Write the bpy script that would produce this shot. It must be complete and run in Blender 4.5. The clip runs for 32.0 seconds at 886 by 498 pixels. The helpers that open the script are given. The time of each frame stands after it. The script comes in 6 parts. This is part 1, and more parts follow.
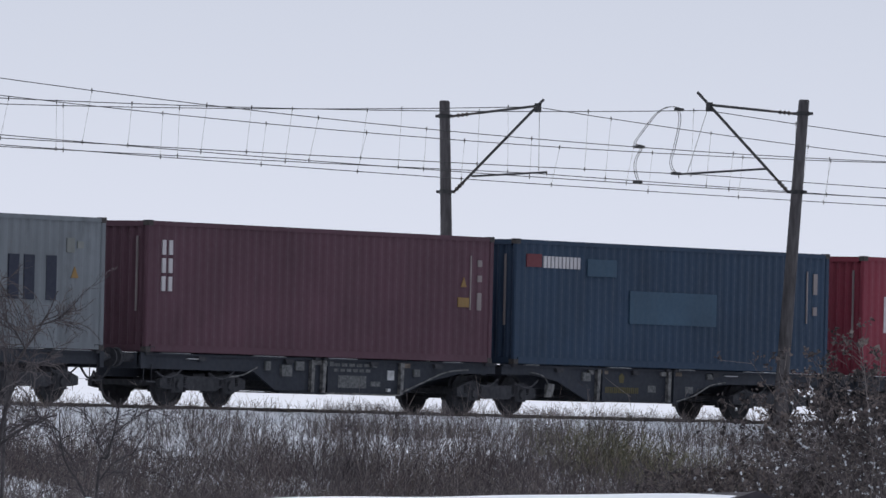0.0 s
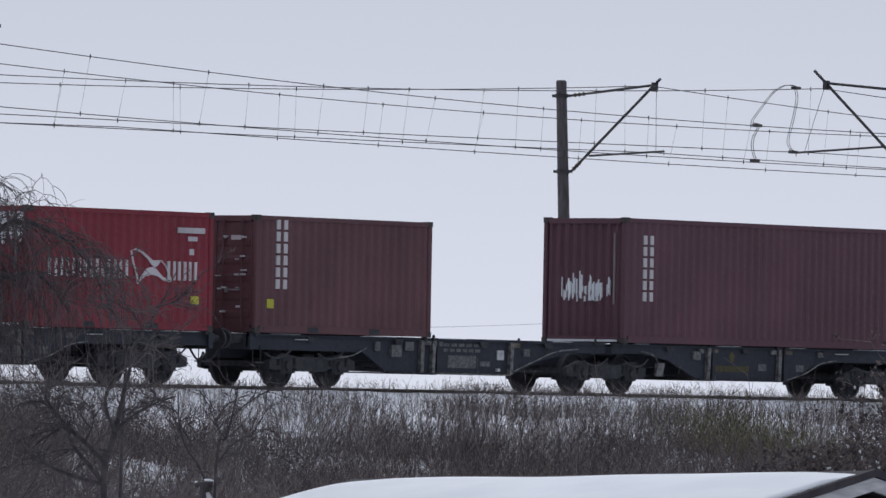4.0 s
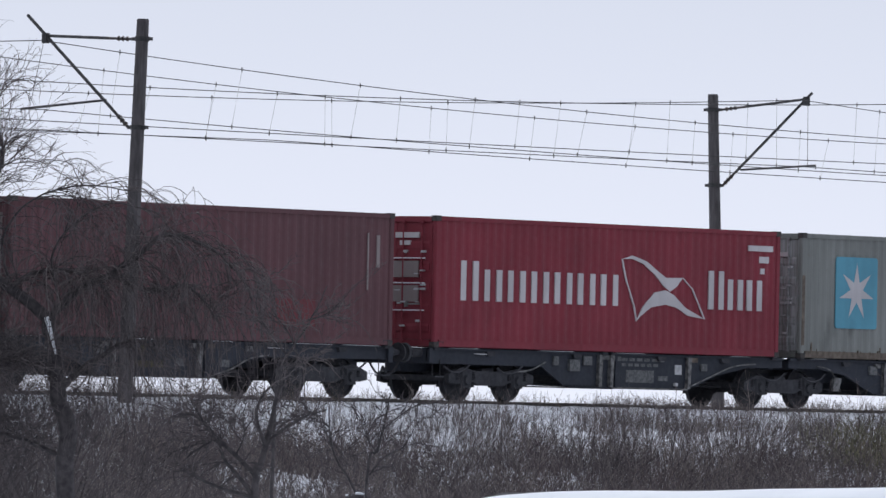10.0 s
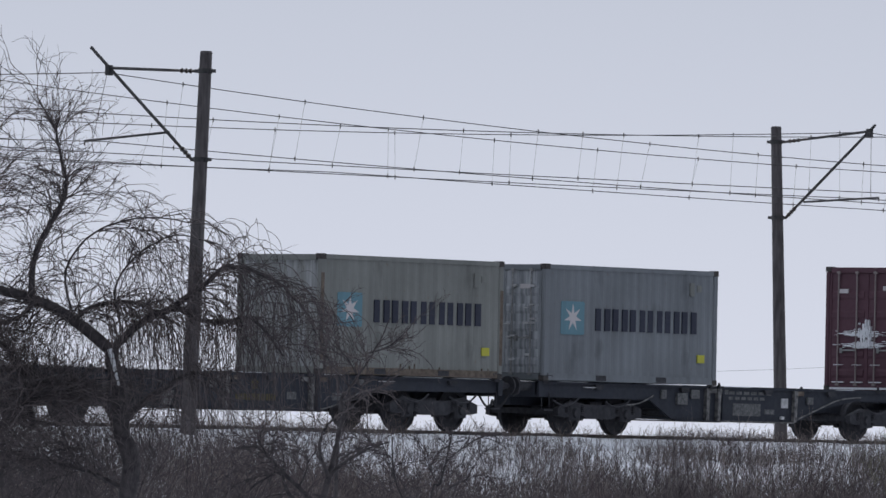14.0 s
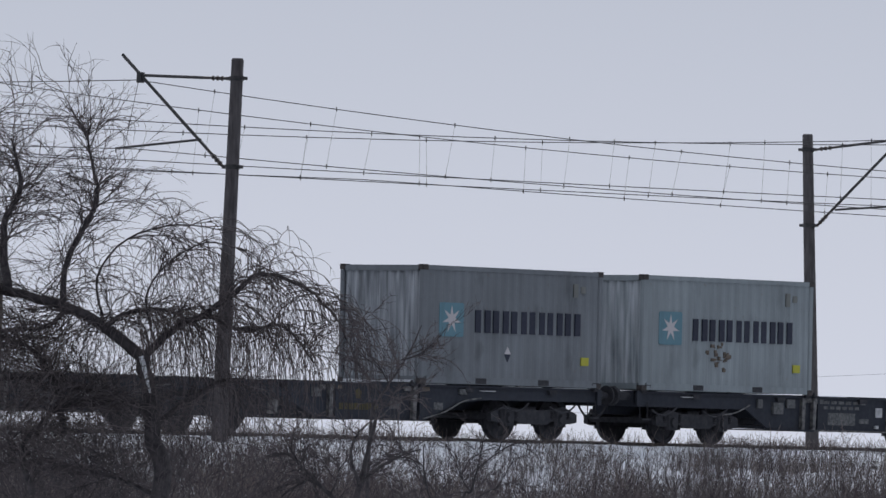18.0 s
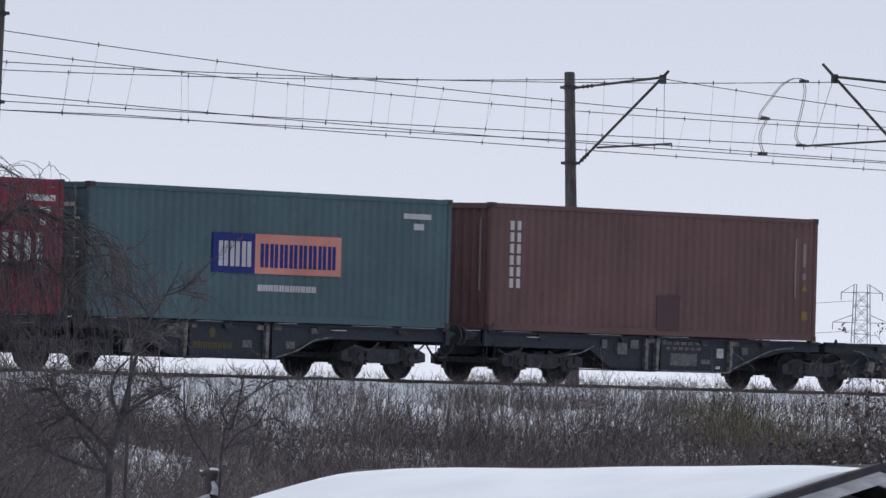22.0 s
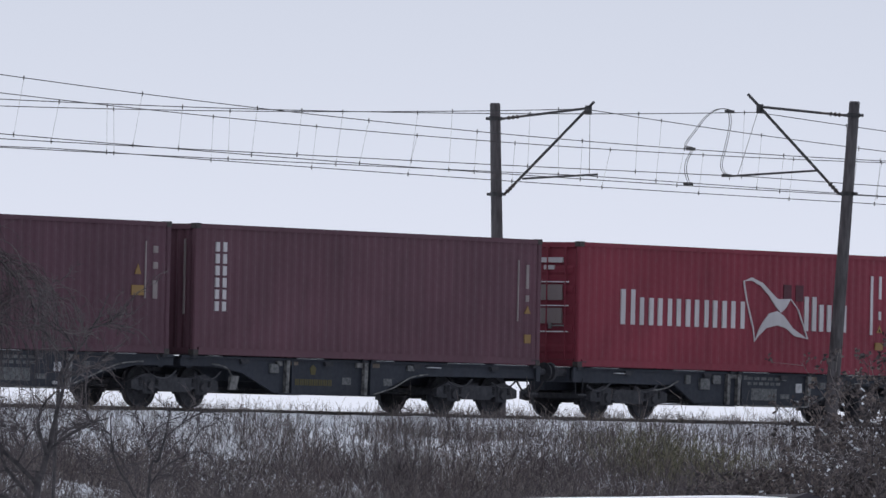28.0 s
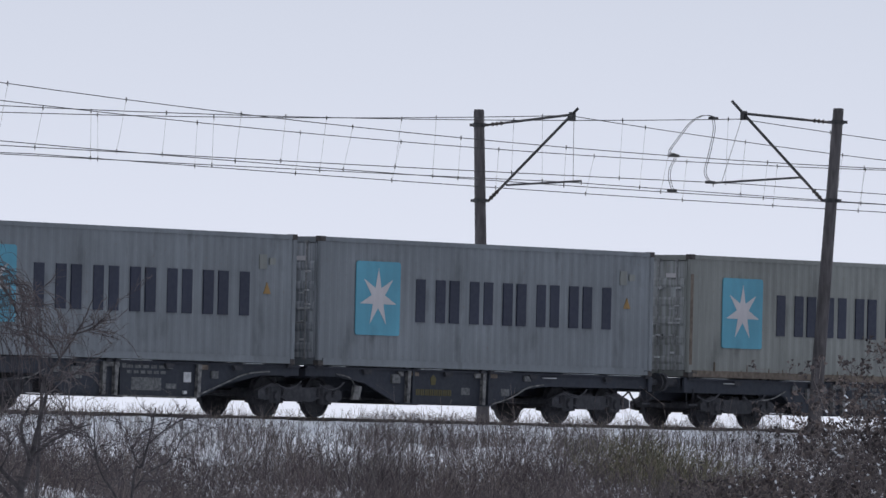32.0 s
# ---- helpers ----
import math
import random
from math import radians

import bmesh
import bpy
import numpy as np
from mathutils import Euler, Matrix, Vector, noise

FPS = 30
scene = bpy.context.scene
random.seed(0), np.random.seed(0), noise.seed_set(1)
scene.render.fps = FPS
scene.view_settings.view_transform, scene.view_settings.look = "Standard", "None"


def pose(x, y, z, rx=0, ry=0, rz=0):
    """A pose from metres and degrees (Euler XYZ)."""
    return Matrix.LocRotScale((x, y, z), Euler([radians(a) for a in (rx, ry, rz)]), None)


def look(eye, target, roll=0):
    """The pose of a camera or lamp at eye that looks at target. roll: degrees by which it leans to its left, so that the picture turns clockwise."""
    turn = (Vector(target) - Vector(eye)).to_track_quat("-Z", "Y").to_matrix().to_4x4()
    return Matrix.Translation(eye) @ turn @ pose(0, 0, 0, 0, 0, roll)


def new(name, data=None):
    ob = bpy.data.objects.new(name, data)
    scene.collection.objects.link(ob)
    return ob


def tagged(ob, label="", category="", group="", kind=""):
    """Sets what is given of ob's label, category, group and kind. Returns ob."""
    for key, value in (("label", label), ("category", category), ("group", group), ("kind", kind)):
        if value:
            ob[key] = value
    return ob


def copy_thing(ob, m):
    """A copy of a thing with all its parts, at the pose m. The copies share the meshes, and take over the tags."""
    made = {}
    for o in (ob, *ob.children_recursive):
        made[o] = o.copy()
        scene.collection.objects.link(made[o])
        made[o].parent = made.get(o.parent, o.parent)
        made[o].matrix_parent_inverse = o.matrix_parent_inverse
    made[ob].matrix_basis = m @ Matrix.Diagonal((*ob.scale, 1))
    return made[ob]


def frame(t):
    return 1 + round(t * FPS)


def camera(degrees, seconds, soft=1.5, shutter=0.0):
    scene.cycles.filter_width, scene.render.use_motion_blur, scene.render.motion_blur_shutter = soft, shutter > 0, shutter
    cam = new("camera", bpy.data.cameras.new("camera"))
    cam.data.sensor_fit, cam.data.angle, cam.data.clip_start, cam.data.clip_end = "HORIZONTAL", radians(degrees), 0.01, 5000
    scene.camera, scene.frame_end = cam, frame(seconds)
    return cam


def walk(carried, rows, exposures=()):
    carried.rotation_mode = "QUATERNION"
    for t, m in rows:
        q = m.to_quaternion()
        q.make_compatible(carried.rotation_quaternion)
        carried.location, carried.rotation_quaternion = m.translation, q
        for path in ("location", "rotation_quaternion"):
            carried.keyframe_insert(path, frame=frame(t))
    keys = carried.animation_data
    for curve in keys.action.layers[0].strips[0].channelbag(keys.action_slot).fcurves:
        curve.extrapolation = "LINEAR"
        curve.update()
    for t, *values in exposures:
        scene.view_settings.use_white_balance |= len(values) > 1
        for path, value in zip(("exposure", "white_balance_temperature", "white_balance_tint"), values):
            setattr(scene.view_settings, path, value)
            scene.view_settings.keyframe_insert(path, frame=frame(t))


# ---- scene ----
# The near rail head is at z = 0 and the track runs along +x; the camera stands at x = y = 0.
EYE = Vector((0.0, 0.0, -0.36))
SIDE = 127.65            # near side of the containers
TRACK = SIDE + 1.219     # centre of the track that the train uses
FAR_TRACK = TRACK + 4.5
PITCH = 26.586           # length of a wagon over its couplings
DECK = 1.163             # underside of the containers


def aim(yaw, pitch, roll):
    a, b = radians(yaw), radians(pitch)
    return look(EYE, EYE + 100 * Vector((math.sin(a) * math.cos(b), math.cos(a) * math.cos(b), math.sin(b))), roll)


cam = camera(5.694, 32.0, soft=1.5)
walk(cam, [(t, aim(yaw, pitch, roll)) for t, yaw, pitch, roll in (
    (0, 51.118, 1.153, 1.361), (0.5, 50.923, 1.181, 1.362), (1, 50.758, 1.268, 1.437), (1.5, 50.763, 1.359, 1.283),
    (2, 50.593, 1.389, 0.968), (2.5, 50.444, 1.363, 0.741), (3, 50.391, 1.171, 0.806), (3.5, 50.438, 1.048, 0.994),
    (5.5, 50.111, 0.921, 1.150), (6, 50.021, 0.880, 1.012), (6.5, 49.964, 0.913, 1.153), (7, 49.899, 1.105, 1.385),
    (7.5, 49.815, 1.243, 1.384), (8, 49.705, 1.272, 1.228), (8.5, 49.591, 1.245, 1.058), (9, 49.540, 1.182, 1.028),
    (9.5, 49.456, 1.127, 1.105), (10, 49.390, 1.077, 1.212), (10.5, 49.363, 1.114, 1.403), (11, 49.301, 1.147, 1.431),
    (11.5, 49.276, 1.218, 1.420), (12, 49.165, 1.255, 1.120), (12.5, 49.038, 1.313, 0.976), (13, 48.969, 1.343, 1.086),
    (13.5, 48.991, 1.316, 1.174), (14, 48.980, 1.275, 1.230), (14.5, 48.976, 1.246, 1.128), (16.5, 48.768, 1.315, 0.980),
    (17, 48.723, 1.351, 1.010), (17.5, 48.694, 1.356, 1.029), (18, 48.777, 1.319, 1.269), (18.5, 48.831, 1.274, 1.102),
    (19, 48.999, 1.280, 1.065), (19.5, 49.295, 1.224, 1.111), (20, 49.618, 1.124, 1.097), (20.5, 49.883, 1.029, 1.093),
    (21, 50.064, 0.953, 1.137), (21.5, 50.172, 0.894, 1.221), (22, 50.321, 0.948, 1.500), (22.5, 50.499, 1.100, 1.820),
    (23, 50.623, 1.186, 1.859), (23.5, 50.483, 1.223, 1.678), (24, 50.454, 1.238, 1.747), (24.5, 50.578, 1.229, 1.738),
    (25, 50.804, 1.199, 1.547), (25.5, 50.924, 1.180, 1.269), (27.5, 50.797, 1.176, 1.031), (28, 50.791, 1.162, 1.244),
    (28.5, 50.799, 1.122, 1.145), (29, 50.862, 1.116, 1.308), (29.5, 50.904, 1.120, 1.227), (30, 50.830, 1.171, 1.032),
    (30.5, 50.756, 1.199, 0.895), (31, 50.762, 1.212, 1.248), (31.5, 50.843, 1.216, 1.246), (32, 50.895, 1.205, 1.325),
)], exposures=[(0, 0.12), (1, 0.17), (2, 0.0), (3, 0.0), (6, 0.09), (7, 0.2), (9, 0.18), (10, 0.28), (11, 0.36), (12, 0.32), (13, 0.12), (14, -0.04), (17, -0.13), (18, -0.14), (19, -0.14), (20, -0.21), (21, -0.03), (22, 0.14), (23, 0.18), (25, 0.16), (32, 0.17)])

# ---- light: an overcast winter sky ----
world = bpy.data.worlds.new("overcast_sky")
scene.world = world
world.use_nodes = True
wn, wl = world.node_tree.nodes, world.node_tree.links
wn.clear()
sky = wn.new("ShaderNodeTexSky")
sky.sky_type, sky.sun_disc = "NISHITA", False
sky.sun_elevation, sky.sun_rotation = radians(22), radians(50)
clear = wn.new("ShaderNodeBackground")
clear.inputs["Strength"].default_value = 0.05
wl.new(sky.outputs[0], clear.inputs[0])
# the cloud cover is brightest round the veiled sun, beyond the train, and towards the horizon
ways = wn.new("ShaderNodeTexCoord")
toward = wn.new("ShaderNodeVectorMath")
toward.operation = "DOT_PRODUCT"
toward.inputs[1].default_value = (0.71, 0.60, 0.37)
wl.new(ways.outputs["Generated"], toward.inputs[0])
veil = wn.new("ShaderNodeMapRange")
veil.interpolation_type = "SMOOTHSTEP"
for key, value in (("From Min", -1.0), ("From Max", 1.0), ("To Min", 0.58), ("To Max", 1.0)):
    veil.inputs[key].default_value = value
wl.new(toward.outputs["Value"], veil.inputs["Value"])
split = wn.new("ShaderNodeSeparateXYZ")
wl.new(ways.outputs["Generated"], split.inputs[0])
rise = wn.new("ShaderNodeValToRGB")
e = rise.color_ramp.elements
e[0].position, e[0].color = 0.0, (0.67, 0.722, 0.858, 1)
e[1].position, e[1].color = 1.0, (0.79, 0.855, 0.995, 1)
x = e.new(0.075)
x.color = (0.473, 0.52, 0.632, 1)
x = e.new(0.3)
x.color = (0.635, 0.695, 0.828, 1)
wl.new(split.outputs["Z"], rise.inputs[0])
cloud = wn.new("ShaderNodeBackground")
wl.new(rise.outputs[0], cloud.inputs["Color"])
wl.new(veil.outputs[0], cloud.inputs["Strength"])
both = wn.new("ShaderNodeMixShader")
both.inputs[0].default_value = 0.975
wl.new(clear.outputs[0], both.inputs[1])
wl.new(cloud.outputs[0], both.inputs[2])
wout = wn.new("ShaderNodeOutputWorld")
wl.new(both.outputs[0], wout.inputs[0])

sun_data = bpy.data.lights.new("sun", "SUN")
sun_data.energy, sun_data.angle, sun_data.color = 0.5, radians(40), (1.0, 0.97, 0.93)
sun = new("sun", sun_data)
sun.matrix_world = look((60, 60, 80), (60 - 0.71, 60 - 0.60, 80 - 0.37))


# ---- materials ----
def material(name, rough=0.7, metal=0.0):
    m = bpy.data.materials.new(name)
    m.use_nodes = True
    b = m.node_tree.nodes["Principled BSDF"]
    b.inputs["Roughness"].default_value, b.inputs["Metallic"].default_value = rough, metal
    return m, m.node_tree.nodes, m.node_tree.links, b


def noise_node(n, l, scale, detail=4.0, stretch=None, coord="Object"):
    tc, tex = n.new("ShaderNodeTexCoord"), n.new("ShaderNodeTexNoise")
    tex.inputs["Scale"].default_value, tex.inputs["Detail"].default_value = scale, detail
    src = tc.outputs[coord]
    if stretch:
        mp = n.new("ShaderNodeMapping")
        mp.inputs["Scale"].default_value = stretch
        l.new(src, mp.inputs[0])
        src = mp.outputs[0]
    l.new(src, tex.inputs["Vector"])
    return tex


def ramp(n, l, src, stops):
    r = n.new("ShaderNodeValToRGB")
    e = r.color_ramp.elements
    e[0].position, e[0].color = stops[0][0], (*stops[0][1], 1)
    e[1].position, e[1].color = stops[-1][0], (*stops[-1][1], 1)
    for pos, col in stops[1:-1]:
        x = e.new(pos)
        x.color = (*col, 1)
    l.new(src, r.inputs[0])
    return r


def mixed(n, l, fac, a, b, mode="MIX"):
    x = n.new("ShaderNodeMixRGB")
    x.blend_type = mode
    for i, v in ((0, fac), (1, a), (2, b)):
        if isinstance(v, (int, float)):
            x.inputs[i].default_value = v
        elif isinstance(v, tuple):
            x.inputs[i].default_value = (*v, 1)
        else:
            l.new(v, x.inputs[i])
    return x.outputs[0]


def bump(n, l, b, src, strength, distance=0.01):
    x = n.new("ShaderNodeBump")
    x.inputs["Strength"].default_value, x.inputs["Distance"].default_value = strength, distance
    l.new(src, x.inputs["Height"])
    l.new(x.outputs[0], b.inputs["Normal"])


def shade(c, k):
    return tuple(min(1.0, v * k) for v in c)


def paint(name, col, rough=0.62, dirt=0.35, rust=0.5, rust_col=(0.13, 0.055, 0.03), dust=0.0, smudge=0.2):
    """Weathered paint on steel: faded patches, streaks that run down, rust spots, and blown snow dust."""
    m, n, l, b = material(name, rough)
    b.inputs["Specular IOR Level"].default_value = 0.3
    big = noise_node(n, l, 0.55, 5)
    streak = noise_node(n, l, 1.0, 6, (5.0, 5.0, 0.35))
    fine = noise_node(n, l, 9.0, 8)
    c = ramp(n, l, big.outputs[0], [(0.3, shade(col, 0.84)), (0.7, shade(col, 1.14))]).outputs[0]
    grime = ramp(n, l, streak.outputs[0], [(0.42, (0, 0, 0)), (0.75, (dirt, dirt, dirt))]).outputs[0]
    c = mixed(n, l, grime, c, tuple(0.6 * v + 0.02 for v in col))
    spots = ramp(n, l, fine.outputs[0], [(0.66, (0, 0, 0)), (0.76, (rust, rust, rust))]).outputs[0]
    c = mixed(n, l, spots, c, rust_col)
    stain = noise_node(n, l, 1.7, 9, (1.0, 1.0, 0.45))
    c = mixed(n, l, ramp(n, l, stain.outputs[0], [(0.58, (0, 0, 0)), (0.70, (smudge,) * 3)]).outputs[0], c, shade(col, 0.45))
    if dust:
        blown = noise_node(n, l, 1.4, 7, (1.0, 7.0, 0.5))
        c = mixed(n, l, ramp(n, l, blown.outputs[0], [(0.36, (0, 0, 0)), (0.68, (dust,) * 3)]).outputs[0], c, (0.78, 0.80, 0.84))
    l.new(c, b.inputs["Base Color"])
    rr = ramp(n, l, fine.outputs[0], [(0.3, (rough - 0.08,) * 3), (0.7, (min(1, rough + 0.15),) * 3)])
    l.new(rr.outputs[0], b.inputs["Roughness"])
    bump(n, l, b, fine.outputs[0], 0.15, 0.006)
    return m


def simple(name, lo, hi, scale, rough=0.8, metal=0.0, bumps=0.3, dist=0.01, stretch=None, coord="Object", spread=(0.35, 0.65)):
    m, n, l, b = material(name, rough, metal)
    t = noise_node(n, l, scale, 7, stretch, coord)
    t2 = noise_node(n, l, scale * 0.13, 3, None, coord)
    c = ramp(n, l, t.outputs[0], [(spread[0], lo), (spread[1], hi)]).outputs[0]
    c2 = ramp(n, l, t2.outputs[0], [(0.35, (0.78, 0.78, 0.78)), (0.65, (1.0, 1.0, 1.0))]).outputs[0]
    l.new(mixed(n, l, 1.0, c, c2, "MULTIPLY"), b.inputs["Base Color"])
    bump(n, l, b, t.outputs[0], bumps, dist)
    return m


MAROON = paint("maroon_paint", (0.117, 0.053, 0.069), dirt=0.3, rust=0.15)
WINE = paint("wine_paint", (0.100, 0.046, 0.062), dirt=0.25, rust=0.15)
BROWN = paint("red_brown_paint", (0.124, 0.055, 0.062), dirt=0.35, rust=0.25)
ORANGE = paint("orange_brown_paint", (0.143, 0.076, 0.071), dirt=0.35, rust=0.3)
RED = paint("red_paint", (0.218, 0.032, 0.051), dirt=0.25, rust=0.1)
CRIMSON = paint("dull_red_paint", (0.22, 0.03, 0.045), dirt=0.35, rust=0.2)
NAVY = paint("blue_paint", (0.027, 0.05, 0.088), dirt=0.3, rust=0.15)
TEAL = paint("green_blue_paint", (0.078, 0.128, 0.146), dirt=0.3, rust=0.2)
GREY = paint("grey_paint", (0.19, 0.206, 0.222), dirt=0.5, rust=0.4, rust_col=(0.2, 0.13, 0.09), smudge=0.55)
PALE = paint("pale_grey_paint", (0.285, 0.32, 0.335), dirt=0.55, rust=0.45, rust_col=(0.22, 0.15, 0.1), smudge=0.35)
OLIVE = paint("dirty_grey_paint", (0.22, 0.227, 0.213), dirt=0.65, rust=0.55, rust_col=(0.2, 0.14, 0.09), smudge=0.55)
GREY_DUSTED = paint("snow_dusted_grey_paint", (0.19, 0.206, 0.222), dirt=0.5, rust=0.4, rust_col=(0.2, 0.13, 0.09), dust=0.45, smudge=0.55)
PALE_DUSTED = paint("snow_dusted_pale_paint", (0.285, 0.32, 0.335), dirt=0.55, rust=0.3, rust_col=(0.22, 0.15, 0.1), dust=0.6, smudge=0.55)
OLIVE_DUSTED = paint("snow_dusted_dirty_paint", (0.22, 0.227, 0.213), dirt=0.65, rust=0.5, rust_col=(0.2, 0.14, 0.09), dust=0.35, smudge=0.55)
LETTER_DARK = paint("dark_lettering", (0.03, 0.034, 0.055), dirt=0.1, rust=0.0)
STENCIL = paint("pale_stencil", (0.26, 0.22, 0.215), dirt=0.4, rust=0.4)
LETTER_WHITE = paint("white_lettering", (0.54, 0.51, 0.52), dirt=0.35, rust=0.3, rust_col=(0.35, 0.2, 0.2))
LOGO_BLUE = paint("light_blue_panel", (0.105, 0.32, 0.42), dirt=0.25, rust=0.2, rust_col=(0.2, 0.25, 0.28))
LOGO_FADED = paint("faded_blue_panel", (0.13, 0.25, 0.30), dirt=0.4, rust=0.3, rust_col=(0.2, 0.22, 0.23))
LOGO_NAVY = paint("navy_panel", (0.012, 0.024, 0.17), dirt=0.2, rust=0.1)
LOGO_GREEN = paint("yellow_green_arc", (0.17, 0.23, 0.06), dirt=0.2, rust=0.1)
LOGO_PINK = paint("salmon_panel", (0.62, 0.25, 0.2), dirt=0.25, rust=0.2)
PATCH_BLUE = paint("repainted_blue", (0.045, 0.085, 0.13), dirt=0.3, rust=0.2)
PATCH_RED = paint("repainted_red", (0.155, 0.038, 0.046), dirt=0.2, rust=0.1)
PATCH_BROWN = paint("dark_brown_patch", (0.078, 0.044, 0.046), dirt=0.3, rust=0.1)
DARK_RED = paint("dull_dark_patch", (0.085, 0.024, 0.034), dirt=0.4, rust=0.1)
YELLOW = paint("yellow_label", (0.46, 0.44, 0.06), dirt=0.2, rust=0.1)
AMBER = paint("amber_label", (0.27, 0.165, 0.06), dirt=0.2, rust=0.1)
RUST = simple("rust_stain", (0.105, 0.08, 0.062), (0.19, 0.155, 0.125), 9, 0.9)
STEEL = simple("galvanised_steel", (0.22, 0.22, 0.22), (0.38, 0.38, 0.38), 12, 0.5, 0.6)
CASTING = simple("worn_casting", (0.03, 0.028, 0.03), (0.075, 0.062, 0.056), 14, 0.75)
CHASSIS = paint("wagon_paint", (0.031, 0.035, 0.047), rough=0.65, dirt=0.5, rust=0.35, rust_col=(0.07, 0.05, 0.04))
BOGIE = simple("grimy_steel", (0.026, 0.0265, 0.033), (0.05, 0.049, 0.056), 10, 0.8)
SCUFFED = simple("scuffed_bright_paint", (0.05, 0.05, 0.052), (0.22, 0.215, 0.21), 9, 0.6)
PLATE = simple("grey_stencil", (0.07, 0.075, 0.08), (0.17, 0.17, 0.17), 16, 0.7)
PLATE_WHITE = simple("white_plate", (0.45, 0.45, 0.46), (0.65, 0.65, 0.66), 10, 0.6)
GOLD = paint("yellow_stencil", (0.10, 0.085, 0.035), dirt=0.3, rust=0.3)
RAILSTEEL = simple("rail_steel", (0.02, 0.017, 0.016), (0.06, 0.045, 0.038), 12, 0.7)
SLEEPER = simple("concrete_sleeper", (0.25, 0.24, 0.23), (0.42, 0.41, 0.4), 8, 0.9)
CONCRETE = simple("dark_concrete", (0.065, 0.058, 0.060), (0.13, 0.118, 0.120), 3.0, 0.9, stretch=(4, 4, 0.7))
IRON = simple("dark_iron_tube", (0.02, 0.02, 0.022), (0.06, 0.055, 0.055), 10, 0.6)
WIRE = simple("copper_wire", (0.018, 0.018, 0.02), (0.05, 0.046, 0.044), 20, 0.6)
INSULATOR = simple("brown_porcelain", (0.02, 0.014, 0.012), (0.05, 0.03, 0.025), 9, 0.3)
BARK = simple("bark", (0.036, 0.032, 0.035), (0.085, 0.074, 0.076), 14, 0.95, bumps=0.6, dist=0.02)


def stems(name, cols, rough=0.95):
    """Bare stems: each one takes its own tone, with a slow drift over the ground."""
    m, n, l, b = material(name, rough)
    g = n.new("ShaderNodeNewGeometry")
    c = ramp(n, l, g.outputs["Random Per Island"], [((i + 0.5) / len(cols), c) for i, c in enumerate(cols)]).outputs[0]
    t = noise_node(n, l, 0.5, 4)
    c2 = ramp(n, l, t.outputs[0], [(0.35, (0.72, 0.72, 0.75)), (0.65, (1.15, 1.12, 1.1))]).outputs[0]
    l.new(mixed(n, l, 1.0, c, c2, "MULTIPLY"), b.inputs["Base Color"])
    return m


TWIG = stems("twig_bark", [(0.052, 0.044, 0.047), (0.09, 0.077, 0.078), (0.13, 0.111, 0.108)])
BUSH = stems("dry_stems", [(0.06, 0.05, 0.053), (0.115, 0.097, 0.097), (0.16, 0.135, 0.13), (0.25, 0.215, 0.2)])
REDDISH = stems("red_brown_stems", [(0.07, 0.053, 0.054), (0.13, 0.1, 0.098), (0.2, 0.158, 0.148)])
GREENISH = stems("mossy_stems", [(0.09, 0.085, 0.052), (0.155, 0.147, 0.09), (0.24, 0.222, 0.14)])
GRASS = simple("dead_grass", (0.12, 0.095, 0.07), (0.28, 0.23, 0.17), 3.0, 0.95)
SEED = stems("withered_seed_heads", [(0.06, 0.05, 0.05), (0.115, 0.094, 0.09), (0.2, 0.163, 0.148)])
SNOW = simple("snow", (0.80, 0.82, 0.86), (0.91, 0.92, 0.94), 1.3, 0.6, bumps=0.35, dist=0.05)
FELT = simple("roofing_felt", (0.025, 0.02, 0.026), (0.055, 0.045, 0.052), 8, 0.9)
BOARD = simple("weathered_board", (0.36, 0.35, 0.36), (0.56, 0.55, 0.56), 6, 0.85, stretch=(1, 1, 6))
DARKBOARD = simple("tarred_planks", (0.012, 0.012, 0.016), (0.035, 0.033, 0.036), 7, 0.85, stretch=(6, 6, 1))
# galvanised steel with the distance haze put into its pale blue-grey colour
LATTICE = simple("hazy_galvanised_lattice", (0.22, 0.23, 0.26), (0.30, 0.31, 0.34), 1.0, 0.8)


